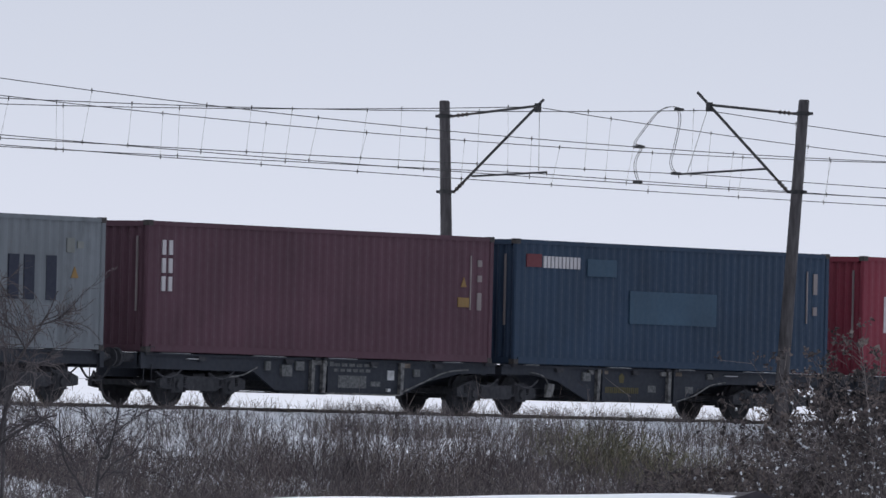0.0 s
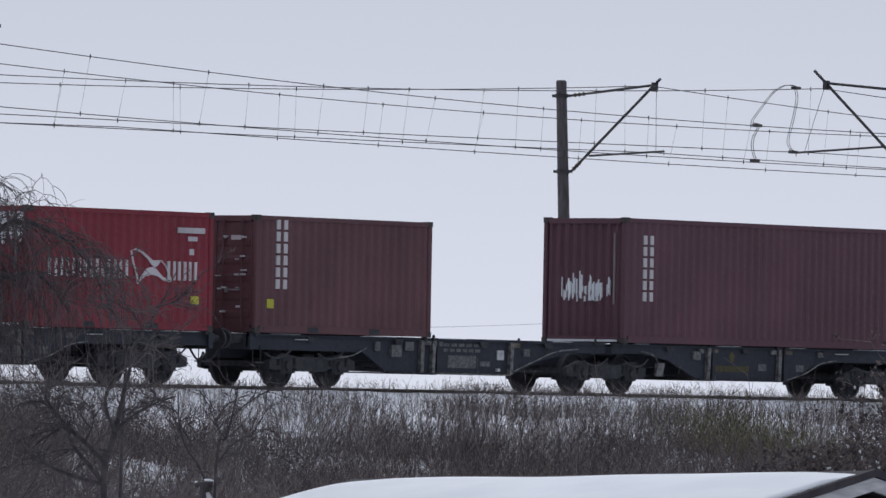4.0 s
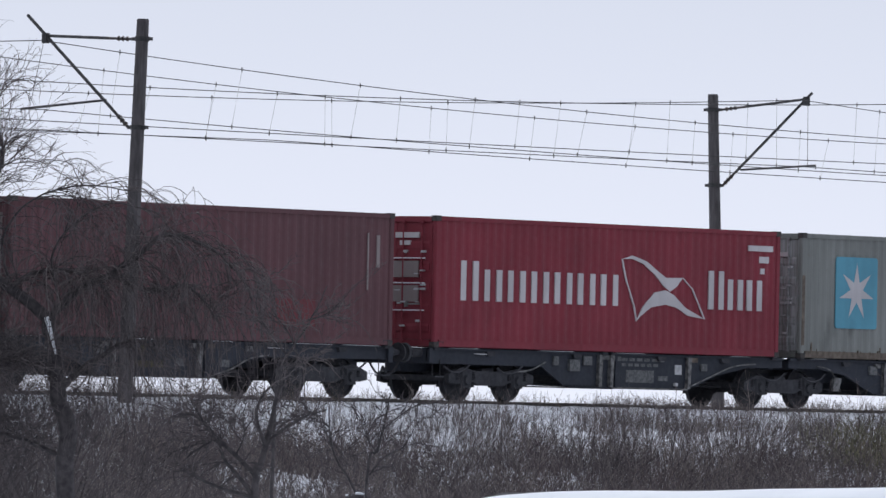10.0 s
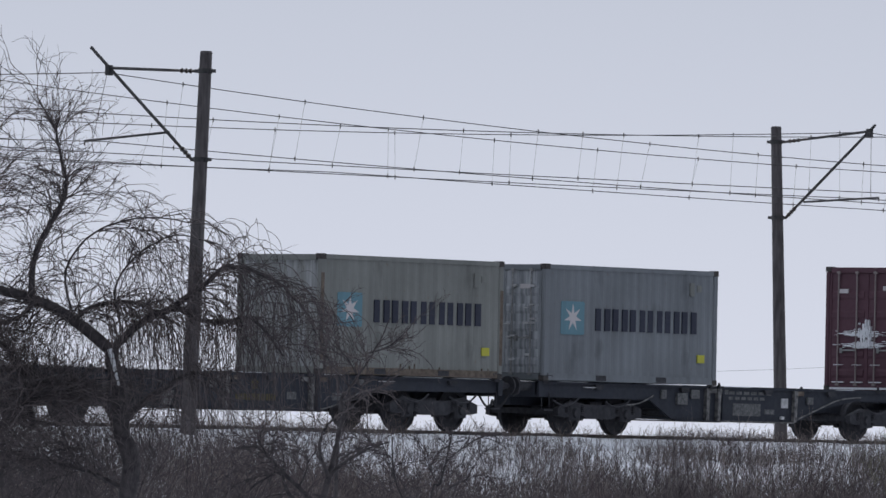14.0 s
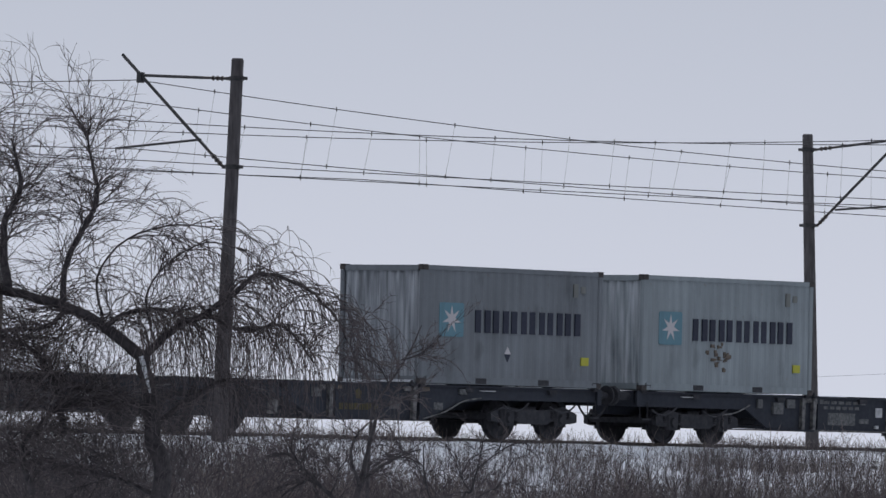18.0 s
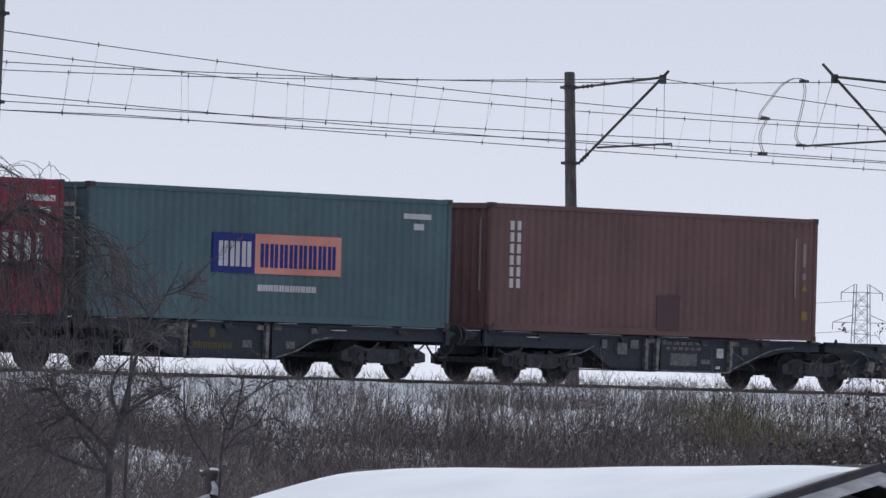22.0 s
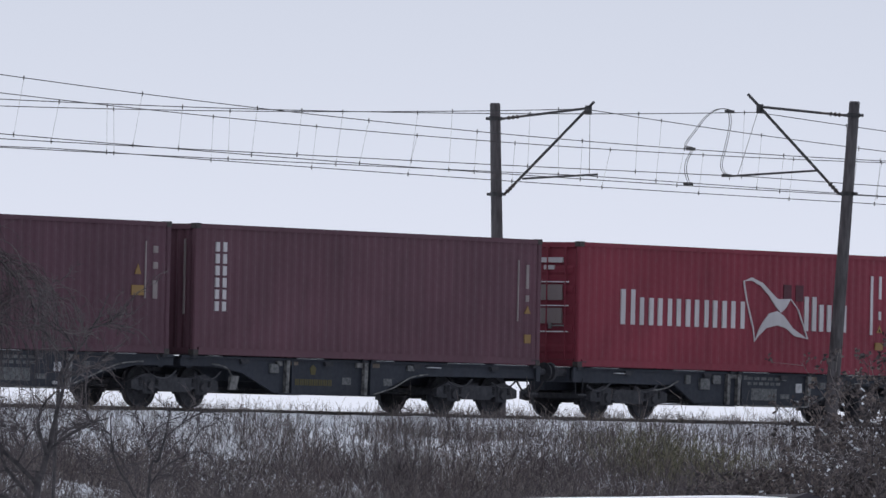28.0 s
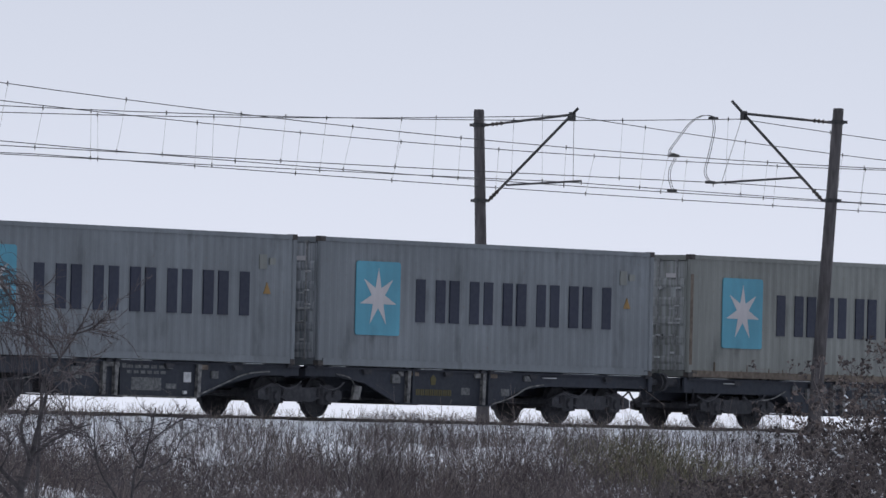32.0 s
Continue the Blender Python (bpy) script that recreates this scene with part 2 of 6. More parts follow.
# ---- mesh tools ----
class Shape:
    """Vertices and faces that grow piece by piece into one mesh."""

    def __init__(self):
        self.v, self.f = [], []

    def add(self, verts, faces):
        k = len(self.v)
        self.v += [tuple(p) for p in verts]
        self.f += [tuple(i + k for i in q) for q in faces]
        return self

    def box(self, x0, x1, y0, y1, z0, z1):
        v = [(x, y, z) for z in (z0, z1) for y in (y0, y1) for x in (x0, x1)]
        return self.add(v, [(0, 2, 3, 1), (4, 5, 7, 6), (0, 1, 5, 4), (2, 6, 7, 3), (0, 4, 6, 2), (1, 3, 7, 5)])

    def bevel_box(self, x0, x1, y0, y1, z0, z1, c):
        """A box whose upright edges are chamfered."""
        p = [(x0 + c, y0), (x1 - c, y0), (x1, y0 + c), (x1, y1 - c), (x1 - c, y1), (x0 + c, y1), (x0, y1 - c), (x0, y0 + c)]
        v = [(x, y, z0) for x, y in p] + [(x, y, z1) for x, y in p]
        return self.add(v, [tuple(range(7, -1, -1)), tuple(range(8, 16))] + [(i, (i + 1) % 8, 8 + (i + 1) % 8, 8 + i) for i in range(8)])

    def prism(self, pts, y0, y1):
        """A polygon of (x, z), counter-clockwise seen from -y, pulled from y0 to y1."""
        n = len(pts)
        v = [(x, y0, z) for x, z in pts] + [(x, y1, z) for x, z in pts]
        return self.add(v, [tuple(range(n)), tuple(range(2 * n - 1, n - 1, -1))] + [(i, i + n, (i + 1) % n + n, (i + 1) % n) for i in range(n)])

    def tube(self, a, b, r0, r1=None, n=6, caps=True):
        a, b = Vector(a), Vector(b)
        r1 = r0 if r1 is None else r1
        w = (b - a).normalized()
        s = w.orthogonal().normalized()
        u = w.cross(s)
        ring = [(math.cos(2 * math.pi * i / n), math.sin(2 * math.pi * i / n)) for i in range(n)]
        v = [a + r0 * (c * s + d * u) for c, d in ring] + [b + r1 * (c * s + d * u) for c, d in ring]
        f = [(i, (i + 1) % n, n + (i + 1) % n, n + i) for i in range(n)]
        if caps:
            f += [tuple(range(n - 1, -1, -1)), tuple(range(n, 2 * n))]
        return self.add(v, f)

    def line(self, pts, r0, r1=None, n=4):
        """A bent tapering tube through the points."""
        r1 = r0 if r1 is None else r1
        m = len(pts)
        pts = [Vector(p) for p in pts]
        v = []
        for i, p in enumerate(pts):
            w = (pts[min(i + 1, m - 1)] - pts[max(i - 1, 0)]).normalized()
            s = w.cross(Vector((0.31, 0.17, 0.94)))
            s = s.normalized() if s.length > 1e-4 else w.orthogonal().normalized()
            u, r = w.cross(s), r0 + (r1 - r0) * i / max(1, m - 1)
            v += [p + r * (math.cos(2 * math.pi * j / n) * s + math.sin(2 * math.pi * j / n) * u) for j in range(n)]
        f = [(i * n + j, i * n + (j + 1) % n, (i + 1) * n + (j + 1) % n, (i + 1) * n + j) for i in range(m - 1) for j in range(n)]
        f += [tuple(range(n - 1, -1, -1)), tuple(range((m - 1) * n, m * n))]
        return self.add(v, f)

    def lathe(self, profile, n=24, axis="y"):
        """A closed profile of (radius, offset along the axis), turned round the axis."""
        m, v = len(profile), []
        for i in range(n):
            a = 2 * math.pi * i / n
            v += [(r * math.cos(a), o, r * math.sin(a)) if axis == "y" else (r * math.cos(a), r * math.sin(a), o) for r, o in profile]
        f = [(i * m + j, i * m + (j + 1) % m, (i + 1) % n * m + (j + 1) % m, (i + 1) % n * m + j) for i in range(n) for j in range(m)]
        return self.add(v, f)

    def moved(self, dx, dy=0, dz=0):
        self.v = [(x + dx, y + dy, z + dz) for x, y, z in self.v]
        return self

    def mesh(self, name, smooth=False):
        me = bpy.data.meshes.new(name)
        me.from_pydata(self.v, [], self.f)
        me.materials.append(None)
        bm = bmesh.new()
        bm.from_mesh(me)
        if len(bm.faces) < 60000:
            bmesh.ops.recalc_face_normals(bm, faces=bm.faces)
        bm.to_mesh(me)
        bm.free()
        if smooth:
            me.polygons.foreach_set("use_smooth", [True] * len(me.polygons))
        return me


def part(name, mesh, mat, parent=None, label="", at=None):
    """One mesh object, under a thing or a part; its material sits on the object, so that alike pieces share a mesh."""
    if isinstance(mesh, Shape):
        mesh = mesh.mesh(name)
    ob = new(name, mesh)
    ob.material_slots[0].link = "OBJECT"
    ob.material_slots[0].material = mat
    if parent:
        ob.parent = parent
    if at:
        ob.location = at
    if label:
        tagged(ob, label)
    return ob


def holder(name, label, category, group="", at=(0, 0, 0)):
    ob = new(name)
    ob.empty_display_size = 0.3
    ob.location = at
    return tagged(ob, label, category, group)


# ---- ground ----
def ground_height(x, y):
    prof = ((-5000, -3.9), (0, -3.9), (60, -3.5), (106, -2.75), (112, -2.45), (119, -1.35), (123.6, -0.52), (125.6, -0.31), (126.9, -0.085), (136.0, -0.085),
            (138.2, -0.3), (147, -2.0), (400, -2.2), (9000, -2.6))
    for (y0, z0), (y1, z1) in zip(prof, prof[1:]):
        if y <= y1:
            s = (y - y0) / (y1 - y0)
            z = z0 + (z1 - z0) * s
            break
    rough = 0.0 if 125.8 < y < 137.5 else 0.3
    near = max(0.0, 1.0 - abs(y - 116) / 60)
    z += rough * near * (noise.noise(Vector((x * 0.16, y * 0.22, 0))) + 0.5 * noise.noise(Vector((x * 0.6, y * 0.6, 3))))
    if 125.8 <= y <= 137.5:
        z += 0.045 * noise.noise(Vector((x * 0.9, y * 1.4, 7)))
    return z


def spread(edges):
    out = []
    for a, b, step in edges:
        k = max(1, round((b - a) / step))
        out += [a + (b - a) * i / k for i in range(k)]
    return out + [edges[-1][1]]


gx = spread([(-3000, -400, 400), (-400, 60, 40), (60, 110, 4), (110, 185, 0.6), (185, 260, 5), (260, 900, 60), (900, 4600, 400)])
gy = spread([(-2500, -200, 400), (-200, 60, 26), (60, 105, 5), (105, 141, 0.45), (141, 160, 3), (160, 500, 60), (500, 4600, 400)])
verts = [(x, y, ground_height(x, y)) for y in gy for x in gx]
k = len(gx)
faces = [(j * k + i, j * k + i + 1, (j + 1) * k + i + 1, (j + 1) * k + i) for j in range(len(gy) - 1) for i in range(k - 1)]
ground = part("ground", Shape().add(verts, faces).mesh("ground", True), SNOW)
tagged(ground, "snow-covered field and railway embankment", "ground", kind="structure")


# ---- tracks ----
def rail_profile():
    return [(-0.07, -0.172), (0.07, -0.172), (0.07, -0.16), (0.012, -0.142), (0.010, -0.045), (0.036, -0.035), (0.036, -0.006), (0.026, 0.0),
            (-0.026, 0.0), (-0.036, -0.006), (-0.036, -0.035), (-0.010, -0.045), (-0.012, -0.142), (-0.07, -0.16)]


def railway_track(y, label):
    thing = holder("railway_track", label, "railway track", "parallel tracks", (140, y, 0))
    thing["kind"] = "structure"
    p = rail_profile()
    n = len(p)
    v = [(-560, a, z) for a, z in p] + [(700, a, z) for a, z in p]
    f = [tuple(range(n - 1, -1, -1)), tuple(range(n, 2 * n))] + [(i, (i + 1) % n, n + (i + 1) % n, n + i) for i in range(n)]
    rail = Shape().add(v, f).mesh("rail")
    for side in (-0.7535, 0.7535):
        part("rail", rail, RAILSTEEL, thing, "dark steel rail lying in snow", (0, side, 0))
    sleeper = Shape().bevel_box(-0.13, 0.13, -1.25, 1.25, -0.30, -0.105, 0.03).mesh("sleeper")
    clip = Shape().box(-0.05, 0.05, -0.12, 0.12, -0.17, -0.10).mesh("rail_clip")
    for i in range(125):
        part("sleeper", sleeper, SLEEPER, thing, at=(-30 + 0.6 * i, 0, 0))
    for i in range(60):
        for side in (-0.7535,):
            part("rail_clip", clip, RAILSTEEL, thing, at=(-15 + 0.6 * i, side, 0))
    return thing


railway_track(TRACK, "railway track with steel rails half buried in snow")
railway_track(FAR_TRACK, "second railway track beyond the train, under snow")


# ---- overhead line ----
def mast(x, y_base, y_top, z_top, low, joint, tip, reg, stay, drop, name_label):
    """A leaning concrete mast with a hinged cantilever over its track: strut, tie, registration arm."""
    thing = holder("catenary_mast", name_label, "mast", "masts of the overhead line", (x, y_base, ground_height(x, y_base) - 0.1))
    oz = thing.location.z

    def put(name, shape, mat, label=""):
        return part(name, shape.moved(-x, -y_base, -oz), mat, thing, label)

    def on_mast(z):
        s = (z + 0.3) / (z_top + 0.3)
        return y_base + (y_top - y_base) * s

    side = 1 if joint[0] > y_base else -1
    put("pole", Shape().tube((x, y_base, oz), (x, y_top, z_top), 0.165, 0.128, 12), CONCRETE)
    put("cap", Shape().tube((x, y_top, z_top), (x, y_top, z_top + 0.05), 0.135, 0.11, 12), CONCRETE)
    za, zb = joint[1] - drop, low
    for z in (za, zb):
        put("clamp", Shape().tube((x, on_mast(z), z - 0.05), (x, on_mast(z), z + 0.05), 0.155, 0.155, 12).box(x - 0.05, x + 0.05, on_mast(z) - 0.26, on_mast(z) + 0.26, z - 0.035, z + 0.035), IRON)
    a = Vector((x, on_mast(za) + side * 0.26, za))
    b = Vector((x, joint[0], joint[1]))
    put("tie_tube", Shape().tube(a + 0.28 * (b - a), b, 0.032, n=8), IRON)
    ins = Shape().tube(a, a + 0.28 * (b - a), 0.03, n=8)
    for q in range(3):
        c = a + (0.06 + 0.05 * q) * (b - a)
        ins.tube(c, c + 0.018 * (b - a), 0.055, 0.04, 8)
    put("insulator", ins, INSULATOR, "brown ribbed insulator")
    c, d = Vector((x, on_mast(zb) + side * 0.26, zb)), Vector((x, tip[0], tip[1]))
    put("strut_tube", Shape().tube(c + 0.16 * (d - c), d, 0.036, n=8), IRON)
    ins = Shape().tube(c, c + 0.16 * (d - c), 0.034, n=8)
    for q in range(3):
        e = c + (0.03 + 0.03 * q) * (d - c)
        ins.tube(e, e + 0.012 * (d - c), 0.06, 0.045, 8)
    put("insulator", ins, INSULATOR, "brown ribbed insulator")
    e, g = Vector((x, stay[0], stay[1])), Vector((x, reg[0], reg[1]))
    put("registration_arm", Shape().tube(e, g, 0.026, n=8).tube(g, g + Vector((0, 0, -0.09)), 0.012, n=6), IRON)
    put("suspension_clamp", Shape().box(x - 0.06, x + 0.06, joint[0] - 0.06, joint[0] + 0.06, joint[1] - 0.16, joint[1] + 0.06), IRON)
    put("drop_wire", Shape().tube((x, joint[0] + side * 0.05, joint[1] - 0.1), (x, g.y - side * 0.25, g.z + 0.02), 0.006, n=4), WIRE)
    return thing


near_mast = mast(137.0, 126.14, 125.85, 7.76, 5.54, (128.62, 7.49), (129.15, 7.93), (129.29, 5.95), (126.85, 6.12), 0.1, "leaning dark concrete mast with cantilever arm beside the track")
mast(169.6, 126.42, 125.88, 7.58, 5.44, (128.69, 7.52), (129.05, 7.82), (129.56, 5.86), (126.95, 5.99), 0.22, "leaning dark concrete mast with cantilever arm and snow-dusted side")
far_mast = mast(169.4, 136.30, 136.66, 7.60, 5.42, (133.75, 7.51), (133.58, 7.66), (133.43, 5.90), (135.75, 5.80), 0.24, "dark concrete mast standing beyond both tracks")
for x in (71.0, 203.0):
    copy_thing(near_mast, Matrix.Translation((x, 126.14, ground_height(x, 126.14) - 0.1)))
for x in (137.7, 203.7, 103.4, 235.4):
    copy_thing(far_mast, Matrix.Translation((x, 136.30, ground_height(x, 136.3) - 0.1)))
for x in (103.9, 235.6):
    copy_thing(near_mast, Matrix.Translation((x, 126.14, ground_height(x, 126.14) - 0.1)))


def overhead_line(y, support, top, sag, contact_mid, contact_min, contact_c, label, first, step):
    """A sagging carrier wire in spans of 66 m with a contact wire under it on droppers."""
    thing = holder("overhead_line", label, "overhead wire", "wires of the overhead line", (support, y, 5.5))

    def carrier(x):
        s = ((x - support) % 66.0 - 33.0) / 33.0
        return top - sag + sag * s * s

    def contact(x):
        s = (x - contact_mid + 33.0) % 66.0 - 33.0
        return contact_min + contact_c * s * s

    def wire(fn, r):
        xs = [support - 66 + 2.0 * i for i in range(67)]
        return Shape().line([(x - support, 0, fn(x) - 5.5) for x in xs], r, n=5)

    part("carrier_wire", wire(carrier, 0.0105), WIRE, thing)
    part("contact_wire", wire(contact, 0.0105), WIRE, thing)
    clamp_mesh = Shape().box(-0.009, 0.009, -0.009, 0.009, -0.05, 0.05).mesh("dropper_clamp")
    x, i = first, 0
    rnd = random.Random(int(y * 10))
    while x < 200:
        lean = rnd.uniform(-0.35, 0.05)
        a, b = (x - support, 0, carrier(x) - 5.5), (x + lean - support, 0.0, contact(x + lean) - 5.5)
        part("dropper", Shape().tube(a, b, 0.0027, n=4), WIRE, thing)
        part("dropper_clamp", clamp_mesh, IRON, thing, at=a)
        part("dropper_clamp", clamp_mesh, IRON, thing, at=b)
        x, i = x + step, i + 1
    return thing


overhead_line(128.7, 137.0, 7.39, 1.0, 170.0, 5.53, 0.00037, "sagging overhead wires with thin droppers above the near track", 131.6, 3.9)
overhead_line(129.0, 169.9, 7.40, 0.86, 136.9, 5.71, 0.00013, "second pair of overhead wires above the near track", 128.4, 4.1)
overhead_line(133.4, 168.8, 7.46, 0.93, 135.8, 5.71, 0.00013, "overhead wires above the far track", 135.4, 4.05)
overhead_line(133.6, 137.7, 7.43, 0.9, 183.0, 5.57, 0.0002, "second pair of overhead wires above the far track", 144.2, 3.7)


def smooth_path(pts, per=4):
    pts = [Vector(p) for p in pts]
    out = []
    for i in range(len(pts) - 1):
        a, b, c, d = pts[max(i - 1, 0)], pts[i], pts[i + 1], pts[min(i + 2, len(pts) - 1)]
        for j in range(per):
            t = j / per
            out.append(0.5 * (2 * b + (c - a) * t + (2 * a - 5 * b + 4 * c - d) * t * t + (3 * b - a - 3 * c + d) * t ** 3))
    return out + [pts[-1]]


jumper = holder("jumper_cable", "looped electrical jumper cables tying two overhead wires", "cable", "", (168.0, 129.0, 5.5))
loop_a = [(168.9, 7.38), (168.6, 7.43), (168.25, 7.39), (167.85, 7.2), (167.45, 6.86), (167.13, 6.57), (167.12, 6.48), (167.36, 6.43), (167.14, 6.12), (167.12, 5.86), (167.26, 5.6)]
loop_b = [(168.75, 7.37), (168.82, 7.1), (168.66, 6.55), (168.5, 6.13), (168.57, 5.95), (168.73, 5.85)]
for path in (loop_a, loop_b):
    for off in (0.0, 0.16):
        part("cable", Shape().line(smooth_path([(x + off - 168.0, off * 0.4, z - 5.5 + off * 0.05) for x, z in path]), 0.0085, n=5), WIRE, jumper)
for x, z in ((168.85, 7.38), (167.36, 6.43), (167.3, 5.6), (168.78, 5.85)):
    part("cable_clamp", Shape().box(x - 168.1, x - 167.88, -0.03, 0.1, z - 5.54, z - 5.47), IRON, jumper)


# ---- containers ----
WIDE = 2.438
MESHES = {}


def cached(key, make):
    if key not in MESHES:
        MESHES[key] = make()
    return MESHES[key]


def corrugated(length, height, depth, period, flip=False):
    """A corrugated sheet along x with its ridges towards -y, closed behind."""
    n = max(3, round(length / period))
    p = length / n
    xs = []
    for i in range(n):
        xs += [(i * p, depth), (i * p + 0.26 * p, depth), (i * p + 0.50 * p, 0.0), (i * p + 0.76 * p, 0.0)]
    xs.append((length, depth))
    m = len(xs)
    v = [(x, y, 0) for x, y in xs] + [(x, y, height) for x, y in xs] + [(0, depth + 0.03, 0), (length, depth + 0.03, 0), (0, depth + 0.03, height), (length, depth + 0.03, height)]
    f = [(i, i + 1, m + i + 1, m + i) for i in range(m - 1)] + [(2 * m + 1, 2 * m, 2 * m + 2, 2 * m + 3)]
    s = Shape().add(v, f)
    if flip:
        s.v = [(x, -y, z) for x, y, z in s.v]
    return s


def turned(shape, at):
    """Turns a panel that runs along x into one that runs along y and faces -x."""
    shape.v = [(y + at[0], at[1] + x, z + at[2]) for x, y, z in shape.v]
    return shape


def glyph_bars(x0, x1, z0, z1, count, seed, stem=0.2, gap=0.16, tall=0.0):
    """A row of plain upright bars, two to a cell."""
    s = Shape()
    cell = (x1 - x0) / count
    for i in range(count):
        a, b = x0 + i * cell + gap * cell * 0.5, x0 + (i + 1) * cell - gap * cell * 0.5
        w = (b - a) * min(0.42, stem * 1.75)
        top = z1 + (tall if i == 0 else 0.0)
        s.box(a, a + w, -0.006, 0.03, z0, top)
        s.box(b - w, b, -0.006, 0.03, z0, top)
    return s


def glyph_column(x0, x1, z0, z1, count, seed):
    """A column of plain short bars, two to a cell."""
    s = Shape()
    h = (z1 - z0) / count
    for i in range(count):
        a, w = z0 + i * h, 0.34 * (x1 - x0)
        s.box(x0, x0 + w, -0.006, 0.03, a, a + 0.80 * h)
        s.box(x1 - w, x1, -0.006, 0.03, a, a + 0.80 * h)
    return s


def star(cx, cz, r, points=7):
    p = []
    for i in range(2 * points):
        a, q = math.pi / 2 + math.pi * i / points, r if i % 2 == 0 else 0.36 * r
        p.append((cx + q * math.cos(a), cz + q * math.sin(a)))
    s = Shape()
    n = len(p)
    v = [(x, -0.010, z) for x, z in p] + [(x, 0.02, z) for x, z in p] + [(cx, -0.010, cz)]
    return s.add(v, [(i, (i + 1) % n, 2 * n) for i in range(n)] + [(i, i + n, (i + 1) % n + n, (i + 1) % n) for i in range(n)])


def plate(x0, x1, z0, z1, proud=0.005):
    return Shape().box(x0, x1, -proud, 0.02, z0, z1)


def rounded(x0, x1, z0, z1, r):
    """A flat panel with round corners."""
    p = []
    for cx, cz, a in ((x1 - r, z0 + r, -90), (x1 - r, z1 - r, 0), (x0 + r, z1 - r, 90), (x0 + r, z0 + r, 180)):
        p += [(cx + r * math.cos(radians(a + q)), cz + r * math.sin(radians(a + q))) for q in (0, 30, 60, 90)]
    return Shape().prism(p, -0.005, 0.02)


def ribbon(points, w0, w1):
    """A plain curved band in the side's plane that swells from w0 to w1 and back."""
    pts = smooth_path([(x, 0, z) for x, z in points], 5)
    m = len(pts)
    up, dn = [], []
    for i, p in enumerate(pts):
        d = (pts[min(i + 1, m - 1)] - pts[max(i - 1, 0)]).normalized()
        w = w0 + (w1 - w0) * math.sin(math.pi * i / (m - 1))
        up.append((p.x - d.z * w / 2, p.z + d.x * w / 2))
        dn.append((p.x + d.z * w / 2, p.z - d.x * w / 2))
    s = Shape()
    for i in range(m - 1):
        s.prism([dn[i], dn[i + 1], up[i + 1], up[i]], -0.007, 0.02)
    return s


def flag(x0, x1, z0, z1):
    """A plain bent pennant of two curved white fields with thin outlines."""
    w, h = x1 - x0, z1 - z0
    s = Shape()

    def at(pts):
        return [(x0 + a * w, z0 + b * h) for a, b in pts]

    def wing(upper, lower):
        """A field between two edges that share their ends' side."""
        u, v = at(upper), at(lower)
        for i in range(len(u) - 1):
            s.prism([v[i], v[i + 1], u[i + 1], u[i]], -0.007, 0.02)

    wing(((0.01, 0.94), (0.13, 1.00), (0.30, 0.92), (0.43, 0.78), (0.53, 0.68), (0.73, 0.69), (0.73, 0.69)),
         ((0.01, 0.94), (0.13, 0.95), (0.26, 0.88), (0.40, 0.72), (0.50, 0.56), (0.58, 0.47), (0.66, 0.55)))
    wing(((0.19, 0.00), (0.26, 0.22), (0.40, 0.45), (0.53, 0.49), (0.63, 0.42), (0.77, 0.23), (1.00, 0.07)),
         ((0.19, 0.00), (0.23, 0.07), (0.36, 0.22), (0.53, 0.27), (0.66, 0.23), (0.80, 0.11), (1.00, 0.07)))
    for line in (((0.01, 0.94), (0.06, 0.63), (0.16, 0.23), (0.19, 0.00)), ((0.73, 0.69), (0.85, 0.52), (1.00, 0.07))):
        p = at(line)
        for (xa, za), (xb, zb) in zip(p, p[1:]):
            s.prism([(xa - 0.02, za), (xb - 0.02, zb), (xb + 0.025, zb), (xa + 0.025, za)], -0.0065, 0.02)
    return s


